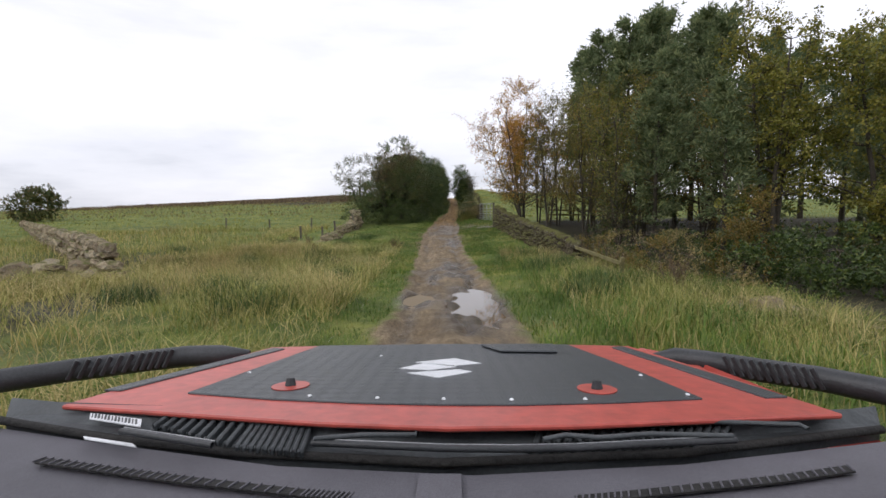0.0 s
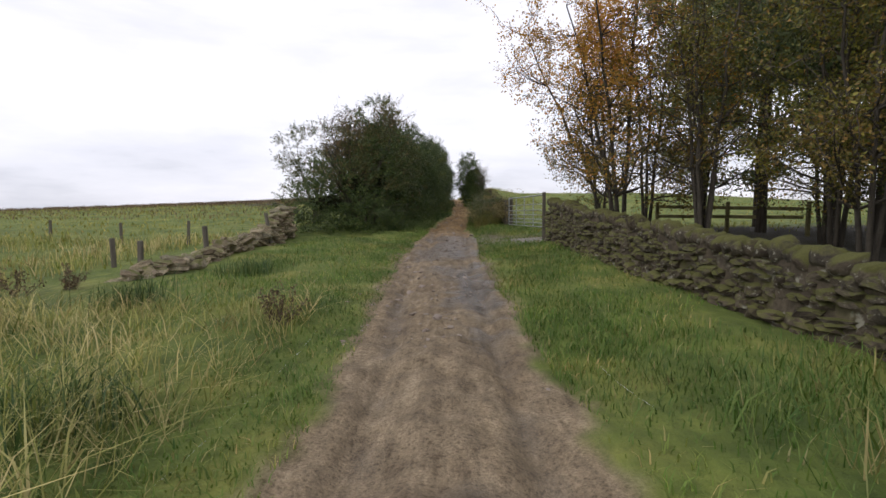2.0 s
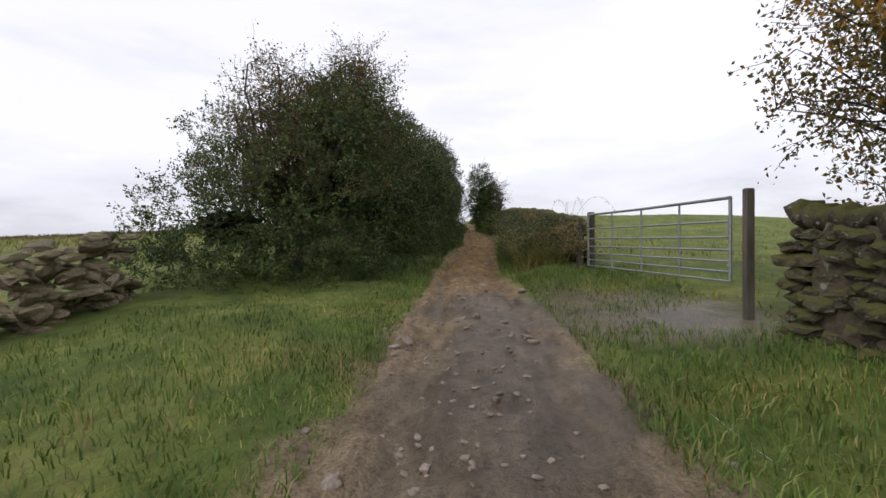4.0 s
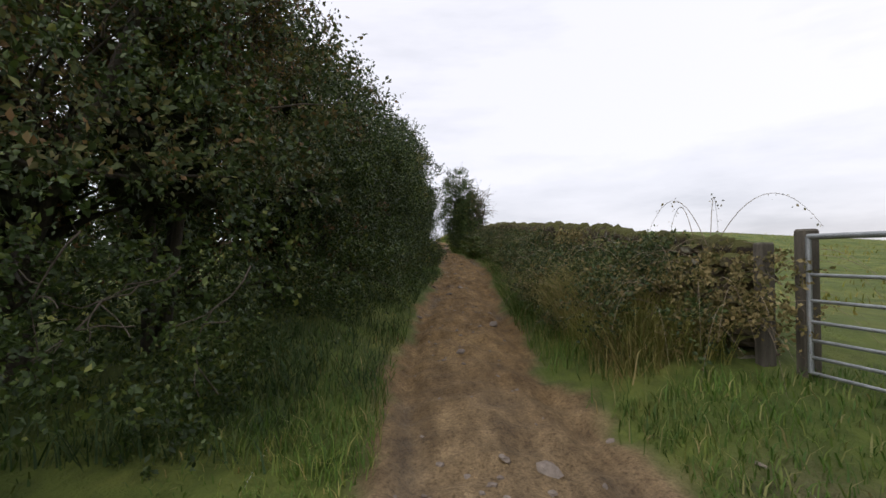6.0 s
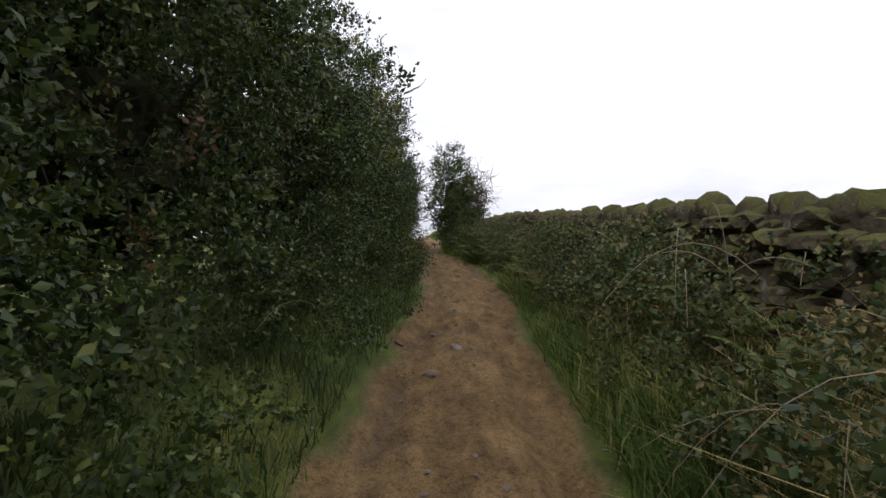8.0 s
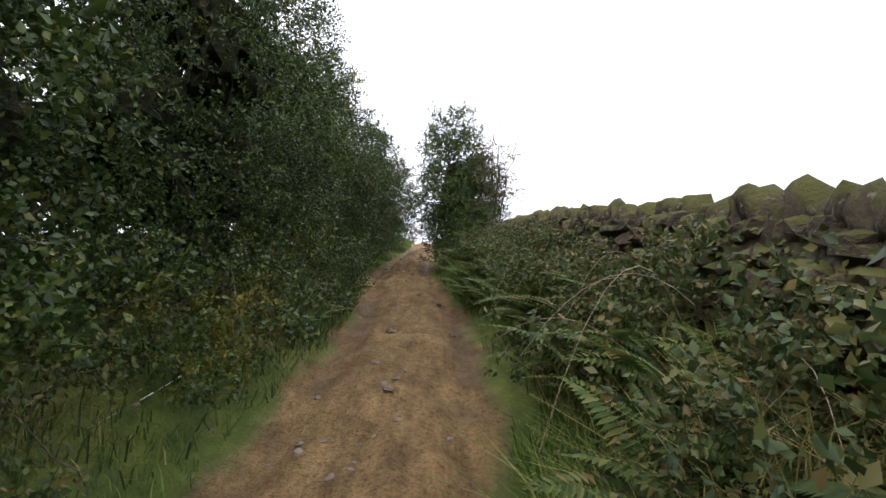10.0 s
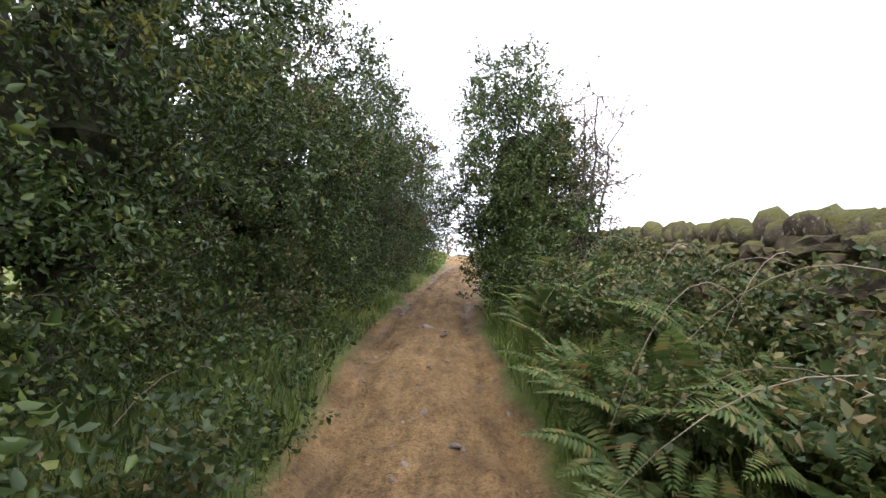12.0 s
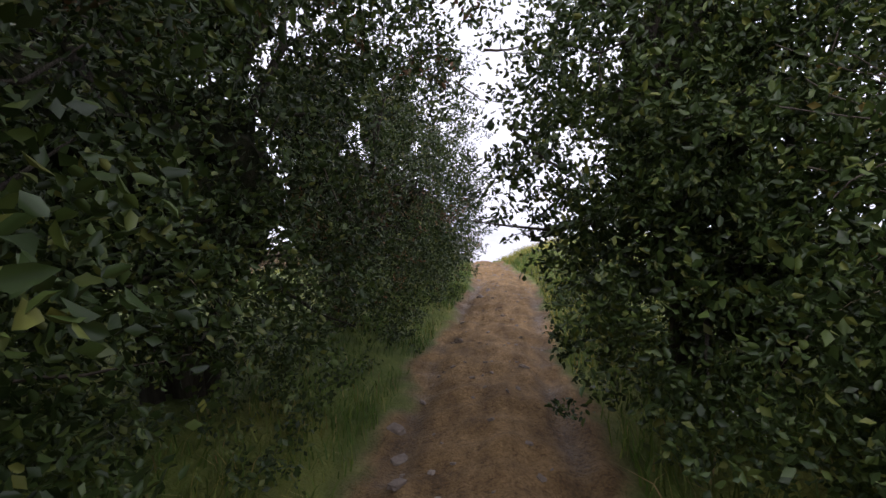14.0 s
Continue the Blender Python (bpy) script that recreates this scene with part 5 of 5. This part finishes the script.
# grass
grass("long_grass", 1301, 66000, 1.5, 22.5, -9.5, -1.8, 0.40, 0.0055, GRASS_TALL, "long straw-coloured meadow grass with green tussocks", 1.7, 1.25)
grass("long_grass", 1302, 26000, 8, 34, -26, -8, 0.38, 0.012, GRASS_TALL, "long straw-coloured meadow grass", 0.8)
grass("verge_grass", 1303, 48000, 2, 37, -5.2, -1.05, 0.10, 0.006, GRASS_GREEN, "short green verge grass beside the track", 0.9, 1.0, 0.6)
grass("verge_grass", 1304, 48000, 2, 37, 1.05, 4.0, 0.12, 0.006, GRASS_GREEN, "green verge grass below the wall", 0.9, 1.0, 0.6)
grass("long_grass", 1305, 20000, 2, 18, 2.0, 7.5, 0.36, 0.0045, GRASS_TALL, "long seeding grass at the wood's edge", 1.1)
grass("long_grass", 1318, 26000, 2, 20, 1.8, 7.5, 0.28, 0.0055, GRASS_GREEN, "lush green grass at the wood's edge", 1.1)
grass("lane_grass", 1306, 26000, 36, 84, -1.9, -0.86, 0.16, 0.005, GRASS_GREEN, "bright green grass along the lane's edge", 0.9, 0.8, 0.5)
grass("lane_grass", 1307, 22000, 36, 84, 0.86, 1.9, 0.24, 0.006, GRASS_GREEN, "green grass along the lane's edge", 0.9, 0.8, 0.5)
grass("pasture", 1308, 44000, 26, 95, -75, -6, 0.17, 0.022, GRASS_FIELD, "yellow-green tussocky hill pasture", 1.3, 1.1)
grass("heath", 1309, 16000, 48, 130, -70, -7, 0.26, 0.03, GRASS_HEATH, "dark brown heath and dead bracken patches", 0.7, 1.0, 0.35)
grass("heath", 1315, 22000, 80, 134, -75, -5, 0.45, 0.05, GRASS_HEATH, "brown heather along the hill's crest", 0.7, 1.0, 0.6)
grass("verge_turf", 1312, 22000, 2, 37, -2.2, -0.98, 0.075, 0.005, GRASS_GREEN, "short trodden turf at the track's edge", 1.2, 0.7, 0.5)
grass("verge_turf", 1313, 22000, 2, 37, 0.98, 2.2, 0.08, 0.005, GRASS_GREEN, "short trodden turf at the track's edge", 1.2, 0.7, 0.5)
grass("straw_grass", 1314, 9000, 37.3, 52, 1.2, 2.3, 0.5, 0.005, GRASS_TALL, "dry straw grass among the brambles", 0.9)
grass("straw_grass", 1320, 7000, 41, 51, 0.92, 1.5, 0.34, 0.006, GRASS_GREEN, "yellow-green grass tufts at the lane's edge", 1.3, 1.0)
grass("straw_grass", 1321, 5000, 37.4, 41.0, 1.35, 2.2, 0.6, 0.005, GRASS_TALL, "tall straw over the wall end", 1.3)
grass("bank_grass", 1316, 7000, 49, 58, 1.1, 2.3, 0.45, 0.006, GRASS_GREEN, "long yellowing grass and bracken litter on the bank", 1.1, 0.8)
# grass under hedge and hawthorns: darker blades paint the shade there
grass("hedge_grass", 1317, 12000, 37, 60, -2.4, -0.95, 0.24, 0.006, GRASS_RUSH_SHADE, "grass at the foot of the hedge, coloured dark for the shade", 1.1, 0.8, 0.6)
grass("hedge_grass", 1319, 12000, 36, 43, -5.2, -1.5, 0.2, 0.006, GRASS_RUSH_SHADE, "grass below the hawthorns, coloured dark for the shade", 1.1, 0.9, 0.6)
grass("pasture", 1310, 26000, 30, 120, 3.6, 70, 0.16, 0.02, GRASS_FIELD, "grazed green pasture beyond the gate", 0.8, 1.4)
grass("bank_grass", 1311, 9000, 64, 90, 0.9, 9, 0.3, 0.008, GRASS_FIELD, "rough grass on the rise beside the lane", 0.8, 1.4)


# ---- the car at the start of the track ----
RED = surface("red_paint", [(0.3, (0.40, 0.070, 0.052)), (0.7, (0.50, 0.095, 0.072))], 2.0, 0.38, fine=25, relief=0.02, spec=0.5)
SCUTTLE = surface("grey_black_scuttle_plastic", [(0.3, (0.045, 0.052, 0.056)), (0.7, (0.085, 0.095, 0.10))], 8.0, 0.5, fine=120, relief=0.15)
BLACK = surface("black_plastic", [(0.3, (0.022, 0.025, 0.027)), (0.7, (0.045, 0.048, 0.052))], 8.0, 0.42, fine=120, relief=0.15)
DASH = surface("grey_dashboard_plastic", [(0.3, (0.085, 0.083, 0.095)), (0.7, (0.13, 0.127, 0.145))], 3.0, 0.55, fine=250, relief=0.25)
RUBBER = surface("tyre_rubber", [(0.3, (0.012, 0.012, 0.012)), (0.7, (0.03, 0.029, 0.027))], 10.0, 0.85, fine=80, relief=0.4)
WHITE = surface("white_decal", [(0.3, (0.62, 0.64, 0.66)), (0.7, (0.78, 0.80, 0.82))], 20.0, 0.4, fine=200, relief=0.05)
STEEL = surface("wiper_steel", [(0.3, (0.22, 0.23, 0.24)), (0.7, (0.36, 0.37, 0.38))], 9.0, 0.4, 0.6, fine=90, relief=0.05)
PLATE, _nt, _p = nodes_of("black_chequer_plate", 0.38, 0.3, 0.5)
_tc = _nt.nodes.new("ShaderNodeTexCoord")
_mp = _nt.nodes.new("ShaderNodeMapping")
_mp.inputs["Rotation"].default_value, _mp.inputs["Scale"].default_value = (0, 0, 0.785), (32, 32, 1)
_ck = _nt.nodes.new("ShaderNodeTexChecker")
_ck.inputs["Scale"].default_value = 1.0
_wv = _nt.nodes.new("ShaderNodeTexWave")
_wv.inputs["Scale"].default_value = 1.6
_nt.links.new(_tc.outputs["Object"], _mp.inputs[0])
_nt.links.new(_mp.outputs[0], _ck.inputs[0])
_nt.links.new(_mp.outputs[0], _wv.inputs[0])
_nt.links.new(mixed(_nt, noise_node(_nt, 5.0).outputs[0], (0.045, 0.051, 0.056), (0.075, 0.082, 0.088)), _p.inputs["Base Color"])
bump(_nt, _p, mixed(_nt, 1.0, _ck.outputs["Color"], _wv.outputs["Color"], "MULTIPLY"), 0.5, 0.003)


def slab(points, thick, material, name, parent, label="", edge=0.004):
    """A flat panel with the given outline, bevelled, that reaches down by thick."""
    bm = bmesh.new()
    face = bm.faces.new([bm.verts.new(p) for p in points])
    if face.normal.z < 0:
        face.normal_flip()
    bmesh.ops.extrude_face_region(bm, geom=[face])
    bmesh.ops.translate(bm, verts=list(face.verts), vec=(0, 0, -thick))
    bmesh.ops.recalc_face_normals(bm, faces=list(bm.faces))
    if edge:
        bmesh.ops.bevel(bm, geom=[e for e in bm.edges], offset=edge, segments=1, affect="EDGES")
    return part(name, bm, material, parent, label)


def disc(at, rx, ry, high, material, name, parent, label="", sides=24, top=1.0):
    bm = bmesh.new()
    bmesh.ops.create_cone(bm, cap_ends=True, segments=sides, radius1=1, radius2=top, depth=1, matrix=Matrix.Translation(Vector(at) + Vector((0, 0, high / 2))) @ Matrix.Rotation(-0.143, 4, "X") @ Matrix.Diagonal((rx, ry, high, 1)))
    return part(name, bm, material, parent, label)


def hood_z(y):
    return 1.1200 - 0.1444 * (y - 0.85)


def car_wheel(parent, x, y):
    z = gz(x, y) + 0.355
    bm = bmesh.new()
    ring = [(0.24, 0.10), (0.34, 0.11), (0.36, 0.085), (0.36, -0.085), (0.34, -0.11), (0.24, -0.10)]
    rows = [[bm.verts.new((x + w, y + math.cos(a) * rr, z + math.sin(a) * rr)) for rr, w in ring] for a in np.linspace(0, 2 * np.pi, 36, endpoint=False)]
    for i in range(36):
        for j in range(5):
            bm.faces.new((rows[i][j], rows[i][j + 1], rows[(i + 1) % 36][j + 1], rows[(i + 1) % 36][j]))
    wheel = part("wheel", bm, RUBBER, parent, "black knobbly off-road tyre")
    bm = bmesh.new()
    bmesh.ops.create_cone(bm, cap_ends=True, segments=24, radius1=0.245, radius2=0.245, depth=0.15, matrix=Matrix.Translation((x, y, z)) @ Matrix.Rotation(math.pi / 2, 4, "Y"))
    part("rim", bm, STEEL, wheel)
    for k in range(30):
        a = 6.283 * k / 30
        bm = bmesh.new()
        beam(bm, (x - 0.10, y + math.cos(a) * 0.362, z + math.sin(a) * 0.362), (x + 0.10, y + math.cos(a + 0.06) * 0.362, z + math.sin(a + 0.06) * 0.362), 0.035, 0.016)
        part("tread_block", bm, RUBBER, wheel)


def build_car():
    car = thing("off_road_car", "red off-road car with a black chequer-plate bonnet", "car", (0, 0, 0))

    def h(x, y, up=0.0):
        return (x, y, hood_z(y) + up)

    slab([h(*p) for p in ((-0.80, 0.94), (-0.50, 0.875), (-0.24, 0.82), (-0.01, 0.79), (0.21, 0.80), (0.45, 0.83), (0.71, 0.86), (0.69, 1.15), (0.64, 1.72), (0.30, 1.79), (0.0, 1.80), (-0.35, 1.79), (-0.67, 1.74), (-0.765, 1.23))], 0.010, RED, "bonnet", car, "glossy red bonnet", 0.003)
    plate = slab([h(*p, 0.004) for p in ((-0.59, 1.03), (-0.38, 0.972), (-0.18, 0.938), (-0.02, 0.923), (0.14, 0.921), (0.32, 0.935), (0.51, 0.963), (0.49, 1.24), (0.425, 1.74), (-0.02, 1.775), (-0.495, 1.75), (-0.555, 1.305))], 0.006, PLATE, "chequer_plate", car, "black chequer-plate bonnet guard", 0.002)
    slab([h(*p, 0.004) for p in ((-0.80, 1.06), (-0.757, 1.055), (-0.60, 1.68), (-0.65, 1.70))], 0.006, PLATE, "side_guard", car, "", 0.002)
    slab([h(*p, 0.004) for p in ((0.56, 1.67), (0.605, 1.70), (0.69, 0.975), (0.641, 0.97))], 0.006, PLATE, "side_guard", car, "", 0.002)
    for x, y in ((-0.377, 1.085), (0.318, 1.04)):
        disc(h(x, y, 0.0045), 0.042, 0.048, 0.002, RED, "pin_recess", plate, "round red cut-out")
        disc(h(x, y, 0.006), 0.013, 0.013, 0.018, BLACK, "bonnet_pin", plate, "black bonnet pin", 14, 0.7)
    for bar in (((-0.110, 1.383), (0.007, 1.448), (0.083, 1.359), (0.008, 1.326)), ((-0.146, 1.288), (-0.085, 1.365), (0.010, 1.305), (-0.062, 1.262)), ((-0.119, 1.228), (0.017, 1.270), (0.051, 1.237), (-0.033, 1.166))):
        slab([h(x, y, 0.006) for x, y in bar], 0.002, WHITE, "emblem", plate, "plain white slanted emblem bar", 0.0)
    for x, y in ((-0.304, 0.989), (-0.157, 0.969), (-0.019, 0.958), (0.119, 0.951), (0.268, 0.953), (0.49, 0.985), (-0.227, 1.5), (-0.54, 1.24), (0.47, 1.184)):
        disc(h(x, y, 0.005), 0.005, 0.006, 0.003, WHITE, "rivet", plate, "", 10, 0.6)
    slab([h(*p, 0.014) for p in ((0.10, 1.70), (0.16, 1.55), (0.34, 1.53), (0.36, 1.70))], 0.008, PLATE, "air_scoop", plate, "", 0.004)
    # scuttle with louvres, wipers
    scuttle = slab([(-0.944, 0.985, 1.108), (-0.819, 0.960, 1.108), (-0.549, 0.934, 1.108), (-0.446, 0.898, 1.108), (-0.264, 0.860, 1.108), (-0.064, 0.851, 1.108), (0.109, 0.876, 1.108), (0.232, 0.880, 1.108), (0.430, 0.876, 1.108), (0.601, 0.900, 1.108), (0.757, 0.909, 1.108), (0.826, 0.927, 1.108),
          (0.802, 0.886, 1.083), (0.515, 0.820, 1.083), (0.378, 0.797, 1.083), (0.184, 0.776, 1.083), (-0.017, 0.766, 1.083), (-0.230, 0.782, 1.083), (-0.392, 0.802, 1.083), (-0.625, 0.852, 1.083), (-0.914, 0.935, 1.083)], 0.03, SCUTTLE, "scuttle", car, "grey-black ribbed scuttle panel below the windscreen", 0.003)

    def ribs(ends, n, wide, high):
        for k in range(n):
            t = 2 * k / (n - 1)
            i = min(int(t), 1)
            a, b = (np.array(ends[i][m]) + (np.array(ends[i + 1][m]) - np.array(ends[i][m])) * (t - i) for m in (0, 1))
            bm = bmesh.new()
            beam(bm, tuple(b), tuple(a), wide, high)
            bmesh.ops.bevel(bm, geom=list(bm.edges), offset=min(wide, high) * 0.3, segments=1, affect="EDGES")
            part("louvre", bm, SCUTTLE, scuttle)

    ribs((((-0.550, 0.897, 1.101), (-0.562, 0.865, 1.094)), ((-0.369, 0.852, 1.102), (-0.375, 0.792, 1.089)), ((-0.259, 0.834, 1.102), (-0.258, 0.776, 1.088))), 19, 0.0085, 0.016)
    ribs((((0.152, 0.822, 1.100), (0.141, 0.797, 1.094)), ((0.330, 0.832, 1.100), (0.318, 0.812, 1.094)), ((0.496, 0.849, 1.100), (0.478, 0.832, 1.094))), 20, 0.0085, 0.012)
    ribs((((0.131, 0.792, 1.094), (0.126, 0.778, 1.090)), ((0.275, 0.798, 1.094), (0.270, 0.787, 1.090)), ((0.412, 0.811, 1.094), (0.407, 0.801, 1.090))), 17, 0.008, 0.012)
    for x, y, z in ((0.145, 0.843, 1.104), (0.164, 0.843, 1.104), (0.184, 0.842, 1.104)):
        disc((x, y, z), 0.006, 0.008, 0.005, BLACK, "fixing", scuttle, "", 12)
    # a dark seal between scuttle and dashboard
    v, f = rod([(-0.93, 0.935, 1.079), (-0.63, 0.852, 1.079), (-0.39, 0.800, 1.080), (-0.02, 0.760, 1.082), (0.38, 0.793, 1.080), (0.80, 0.882, 1.079)], 0.008, 8)
    mesh_object("seal", v, f, RUBBER, parent=car, label="black rubber windscreen seal")
    for pts in (((-0.592, 0.828), (-0.500, 0.803), (-0.402, 0.776)), ((-0.237, 0.783), (-0.017, 0.763), (0.103, 0.760), (0.202, 0.764), (0.470, 0.790))):
        v, f = rod([(x, y, 1.112) for x, y in pts], 0.0016, 6)
        wiper = mesh_object("wiper_blade", v, f, STEEL, parent=car)
        v, f = rod([(x, y - 0.010, 1.110) for x, y in pts], 0.0055, 6)
        mesh_object("rubber_edge", v, f, BLACK, parent=wiper)
    for pts in (((-0.234, 0.775), (-0.156, 0.789), (-0.064, 0.789), (-0.066, 0.830)), ((0.466, 0.782), (0.332, 0.790), (0.242, 0.777), (0.189, 0.787), (0.148, 0.771)), ((0.607, 0.805), (0.604, 0.823), (0.498, 0.832), (0.325, 0.850))):
        v, f = rod([(x, y, 1.116) for x, y in pts], 0.0042, 6)
        mesh_object("wiper_arm", v, f, SCUTTLE, parent=car)
    # dashboard with its demister vents
    dash = slab([(-0.94, 0.94, 1.066), (-0.645, 0.855, 1.073), (-0.285, 0.757, 1.083), (0.03, 0.722, 1.087), (0.37, 0.76, 1.083), (0.80, 0.86, 1.073), (0.80, 0.15, 1.145), (-0.94, 0.15, 1.145)], 0.12, DASH, "dashboard", car, "dark grey textured dashboard top", 0.01)
    for line, n in ((((-0.684, 0.753), (-0.533, 0.715), (-0.389, 0.680), (-0.211, 0.643), (-0.143, 0.632)), 38), (((0.608, 0.718), (0.478, 0.684), (0.360, 0.661), (0.237, 0.637), (0.166, 0.625)), 32)):
        edge = [(x, y + 0.010, 1.1675 - 0.10 * (y + 0.010)) for x, y in line] + [(x, y - 0.010, 1.1675 - 0.10 * (y - 0.010)) for x, y in reversed(line)]
        vent = slab(edge, 0.003, RUBBER, "demister_vent", dash, "long narrow black demister vent", 0.0)
        for k in range(n):
            t = 4 * k / (n - 1)
            x, y = float(np.interp(t, range(5), [p[0] for p in line])), float(np.interp(t, range(5), [p[1] for p in line]))
            bm = bmesh.new()
            beam(bm, (x - 0.003, y - 0.010, 1.1685 - 0.10 * (y - 0.010)), (x + 0.003, y + 0.010, 1.1685 - 0.10 * (y + 0.010)), 0.0026, 0.003)
            part("slat", bm, DASH, vent)
    slab([(-0.053, 0.70, 1.0985), (0.012, 0.70, 1.0985), (0.012, 0.60, 1.1085), (-0.053, 0.60, 1.1085)], 0.003, DASH, "cover_panel", dash, "", 0.001)
    label = slab([(-0.699, 0.884, 1.104), (-0.577, 0.849, 1.104), (-0.595, 0.881, 1.104), (-0.716, 0.910, 1.104)], 0.002, WHITE, "sticker", scuttle, "small white label with dark bars", 0.0)
    for k in range(14):
        t = (k + 0.7) / 15
        bm = bmesh.new()
        x, y = -0.703 + 0.122 * t, 0.890 - 0.034 * t
        beam(bm, (x, y, 1.1045), (x - 0.012, y + 0.019, 1.1045), 0.0035 if k % 3 else 0.002, 0.001)
        part("printed_bar", bm, BLACK, scuttle)
    slab([(-0.664, 0.826, 1.092), (-0.551, 0.797, 1.092), (-0.566, 0.809, 1.092), (-0.676, 0.837, 1.092)], 0.002, WHITE, "label_strip", dash, "narrow white label strip", 0.0)
    # wings, arches, wheels, tub and cabin
    for sgn, line in ((-1, ((-0.70, 1.62), (-0.79, 1.60), (-0.90, 1.595), (-1.03, 1.54), (-1.20, 1.45), (-1.34, 1.36), (-1.45, 1.22))), (1, ((0.66, 1.56), (0.72, 1.54), (0.80, 1.507), (0.924, 1.42), (1.04, 1.35), (1.14, 1.25), (1.22, 1.10)))):
        v, f = tubes([[(x, y, 1.005, 0.012 if k == 0 else 0.036) for k, (x, y) in enumerate(line)]], 12)
        flare = mesh_object("wheel_arch_flare", v, f, BLACK, parent=car, label="thick rounded black wheel arch flare")
        for k in range(11):
            t = 2.4 + 1.5 * k / 10
            x = float(np.interp(t, range(7), [p[0] for p in line]))
            y = float(np.interp(t, range(7), [p[1] for p in line]))
            bm = bmesh.new()
            beam(bm, (x, y - 0.040, 0.985), (x - 0.022 * sgn, y - 0.020, 1.041), 0.012, 0.012)
            part("rib", bm, BLACK, flare)
        slab([(sgn * 0.66, 1.78, 0.985), (sgn * 0.80, 1.6, 0.99), (sgn * 0.82, 1.0, 1.06), (sgn * 0.82, -2.1, 1.0), (sgn * 0.70, -2.1, 1.0), (sgn * 0.70, 1.0, 1.03)], 0.40, RED, "body_side", car, "", 0.02)
        for y in (1.18, -1.05):
            car_wheel(car, sgn * 0.86, y)
        bm = bmesh.new()
        beam(bm, (sgn * 0.98, 0.92, 1.03), (sgn * 0.70, -0.12, 1.80), 0.07, 0.05)
        part("windscreen_pillar", bm, BLACK, car)
        bm = bmesh.new()
        beam(bm, (sgn * 0.78, -2.05, 0.98), (sgn * 0.68, -1.9, 1.80), 0.07, 0.07)
        part("rear_pillar", bm, RED, car)
    slab([(-0.70, 1.80, 0.93), (0.66, 1.80, 0.93), (0.66, 1.66, 0.94), (-0.70, 1.66, 0.94)], 0.42, BLACK, "front_panel", car, "", 0.02)
    slab([(-0.74, -2.0, 0.62), (0.74, -2.0, 0.62), (0.74, 0.9, 0.62), (-0.74, 0.9, 0.62)], 0.12, BLACK, "floor_pan", car, "", 0.01)
    slab([(-0.76, -2.02, 1.84), (0.76, -2.02, 1.84), (0.74, -0.16, 1.84), (-0.74, -0.16, 1.84)], 0.05, RED, "roof", car, "", 0.02)
    slab([(-0.74, -2.1, 1.0), (0.74, -2.1, 1.0), (0.74, -2.0, 1.0), (-0.74, -2.0, 1.0)], 0.42, RED, "tailgate", car, "", 0.01)
    for y in (1.18, -1.05):
        v, f = rod([(-0.82, y, gz(0, y) + 0.355), (0.82, y, gz(0, y) + 0.355)], 0.05)
        mesh_object("axle", v, f, BLACK, parent=car)
    return car


build_car()

# loose stones of the track
r = rng(1400)
v, f, at = [], [], 0
for k in range(1000):
    y = r.uniform(4, 84) if k < 160 else r.uniform(21, 36) if k < 620 else r.uniform(34, 84)
    u = r.normal() * 0.5 - (0.35 if 160 < k < 480 else 0)
    x = u + float(track_x(y))
    size = r.uniform(0.010, 0.032) * (2.4 if r.uniform() < 0.10 else 1)
    me = STONES[r.randint(len(STONES))]
    m = Matrix.LocRotScale(Vector((x, y, gz(x, y) + size * 0.15)), Euler((r.normal() * 0.3, r.normal() * 0.3, r.uniform(0, 6))), Vector((size * 2.0, size * 1.5, size * 0.8)))
    v += [tuple(m @ w.co) for w in me.vertices]
    f += [tuple(at + i for i in p.vertices) for p in me.polygons]
    at += len(me.vertices)
tagged(mesh_object("loose_stones", v, f, PEBBLE, False), "loose stones and cobbles bedded in the mud", "stones", kind="stuff")
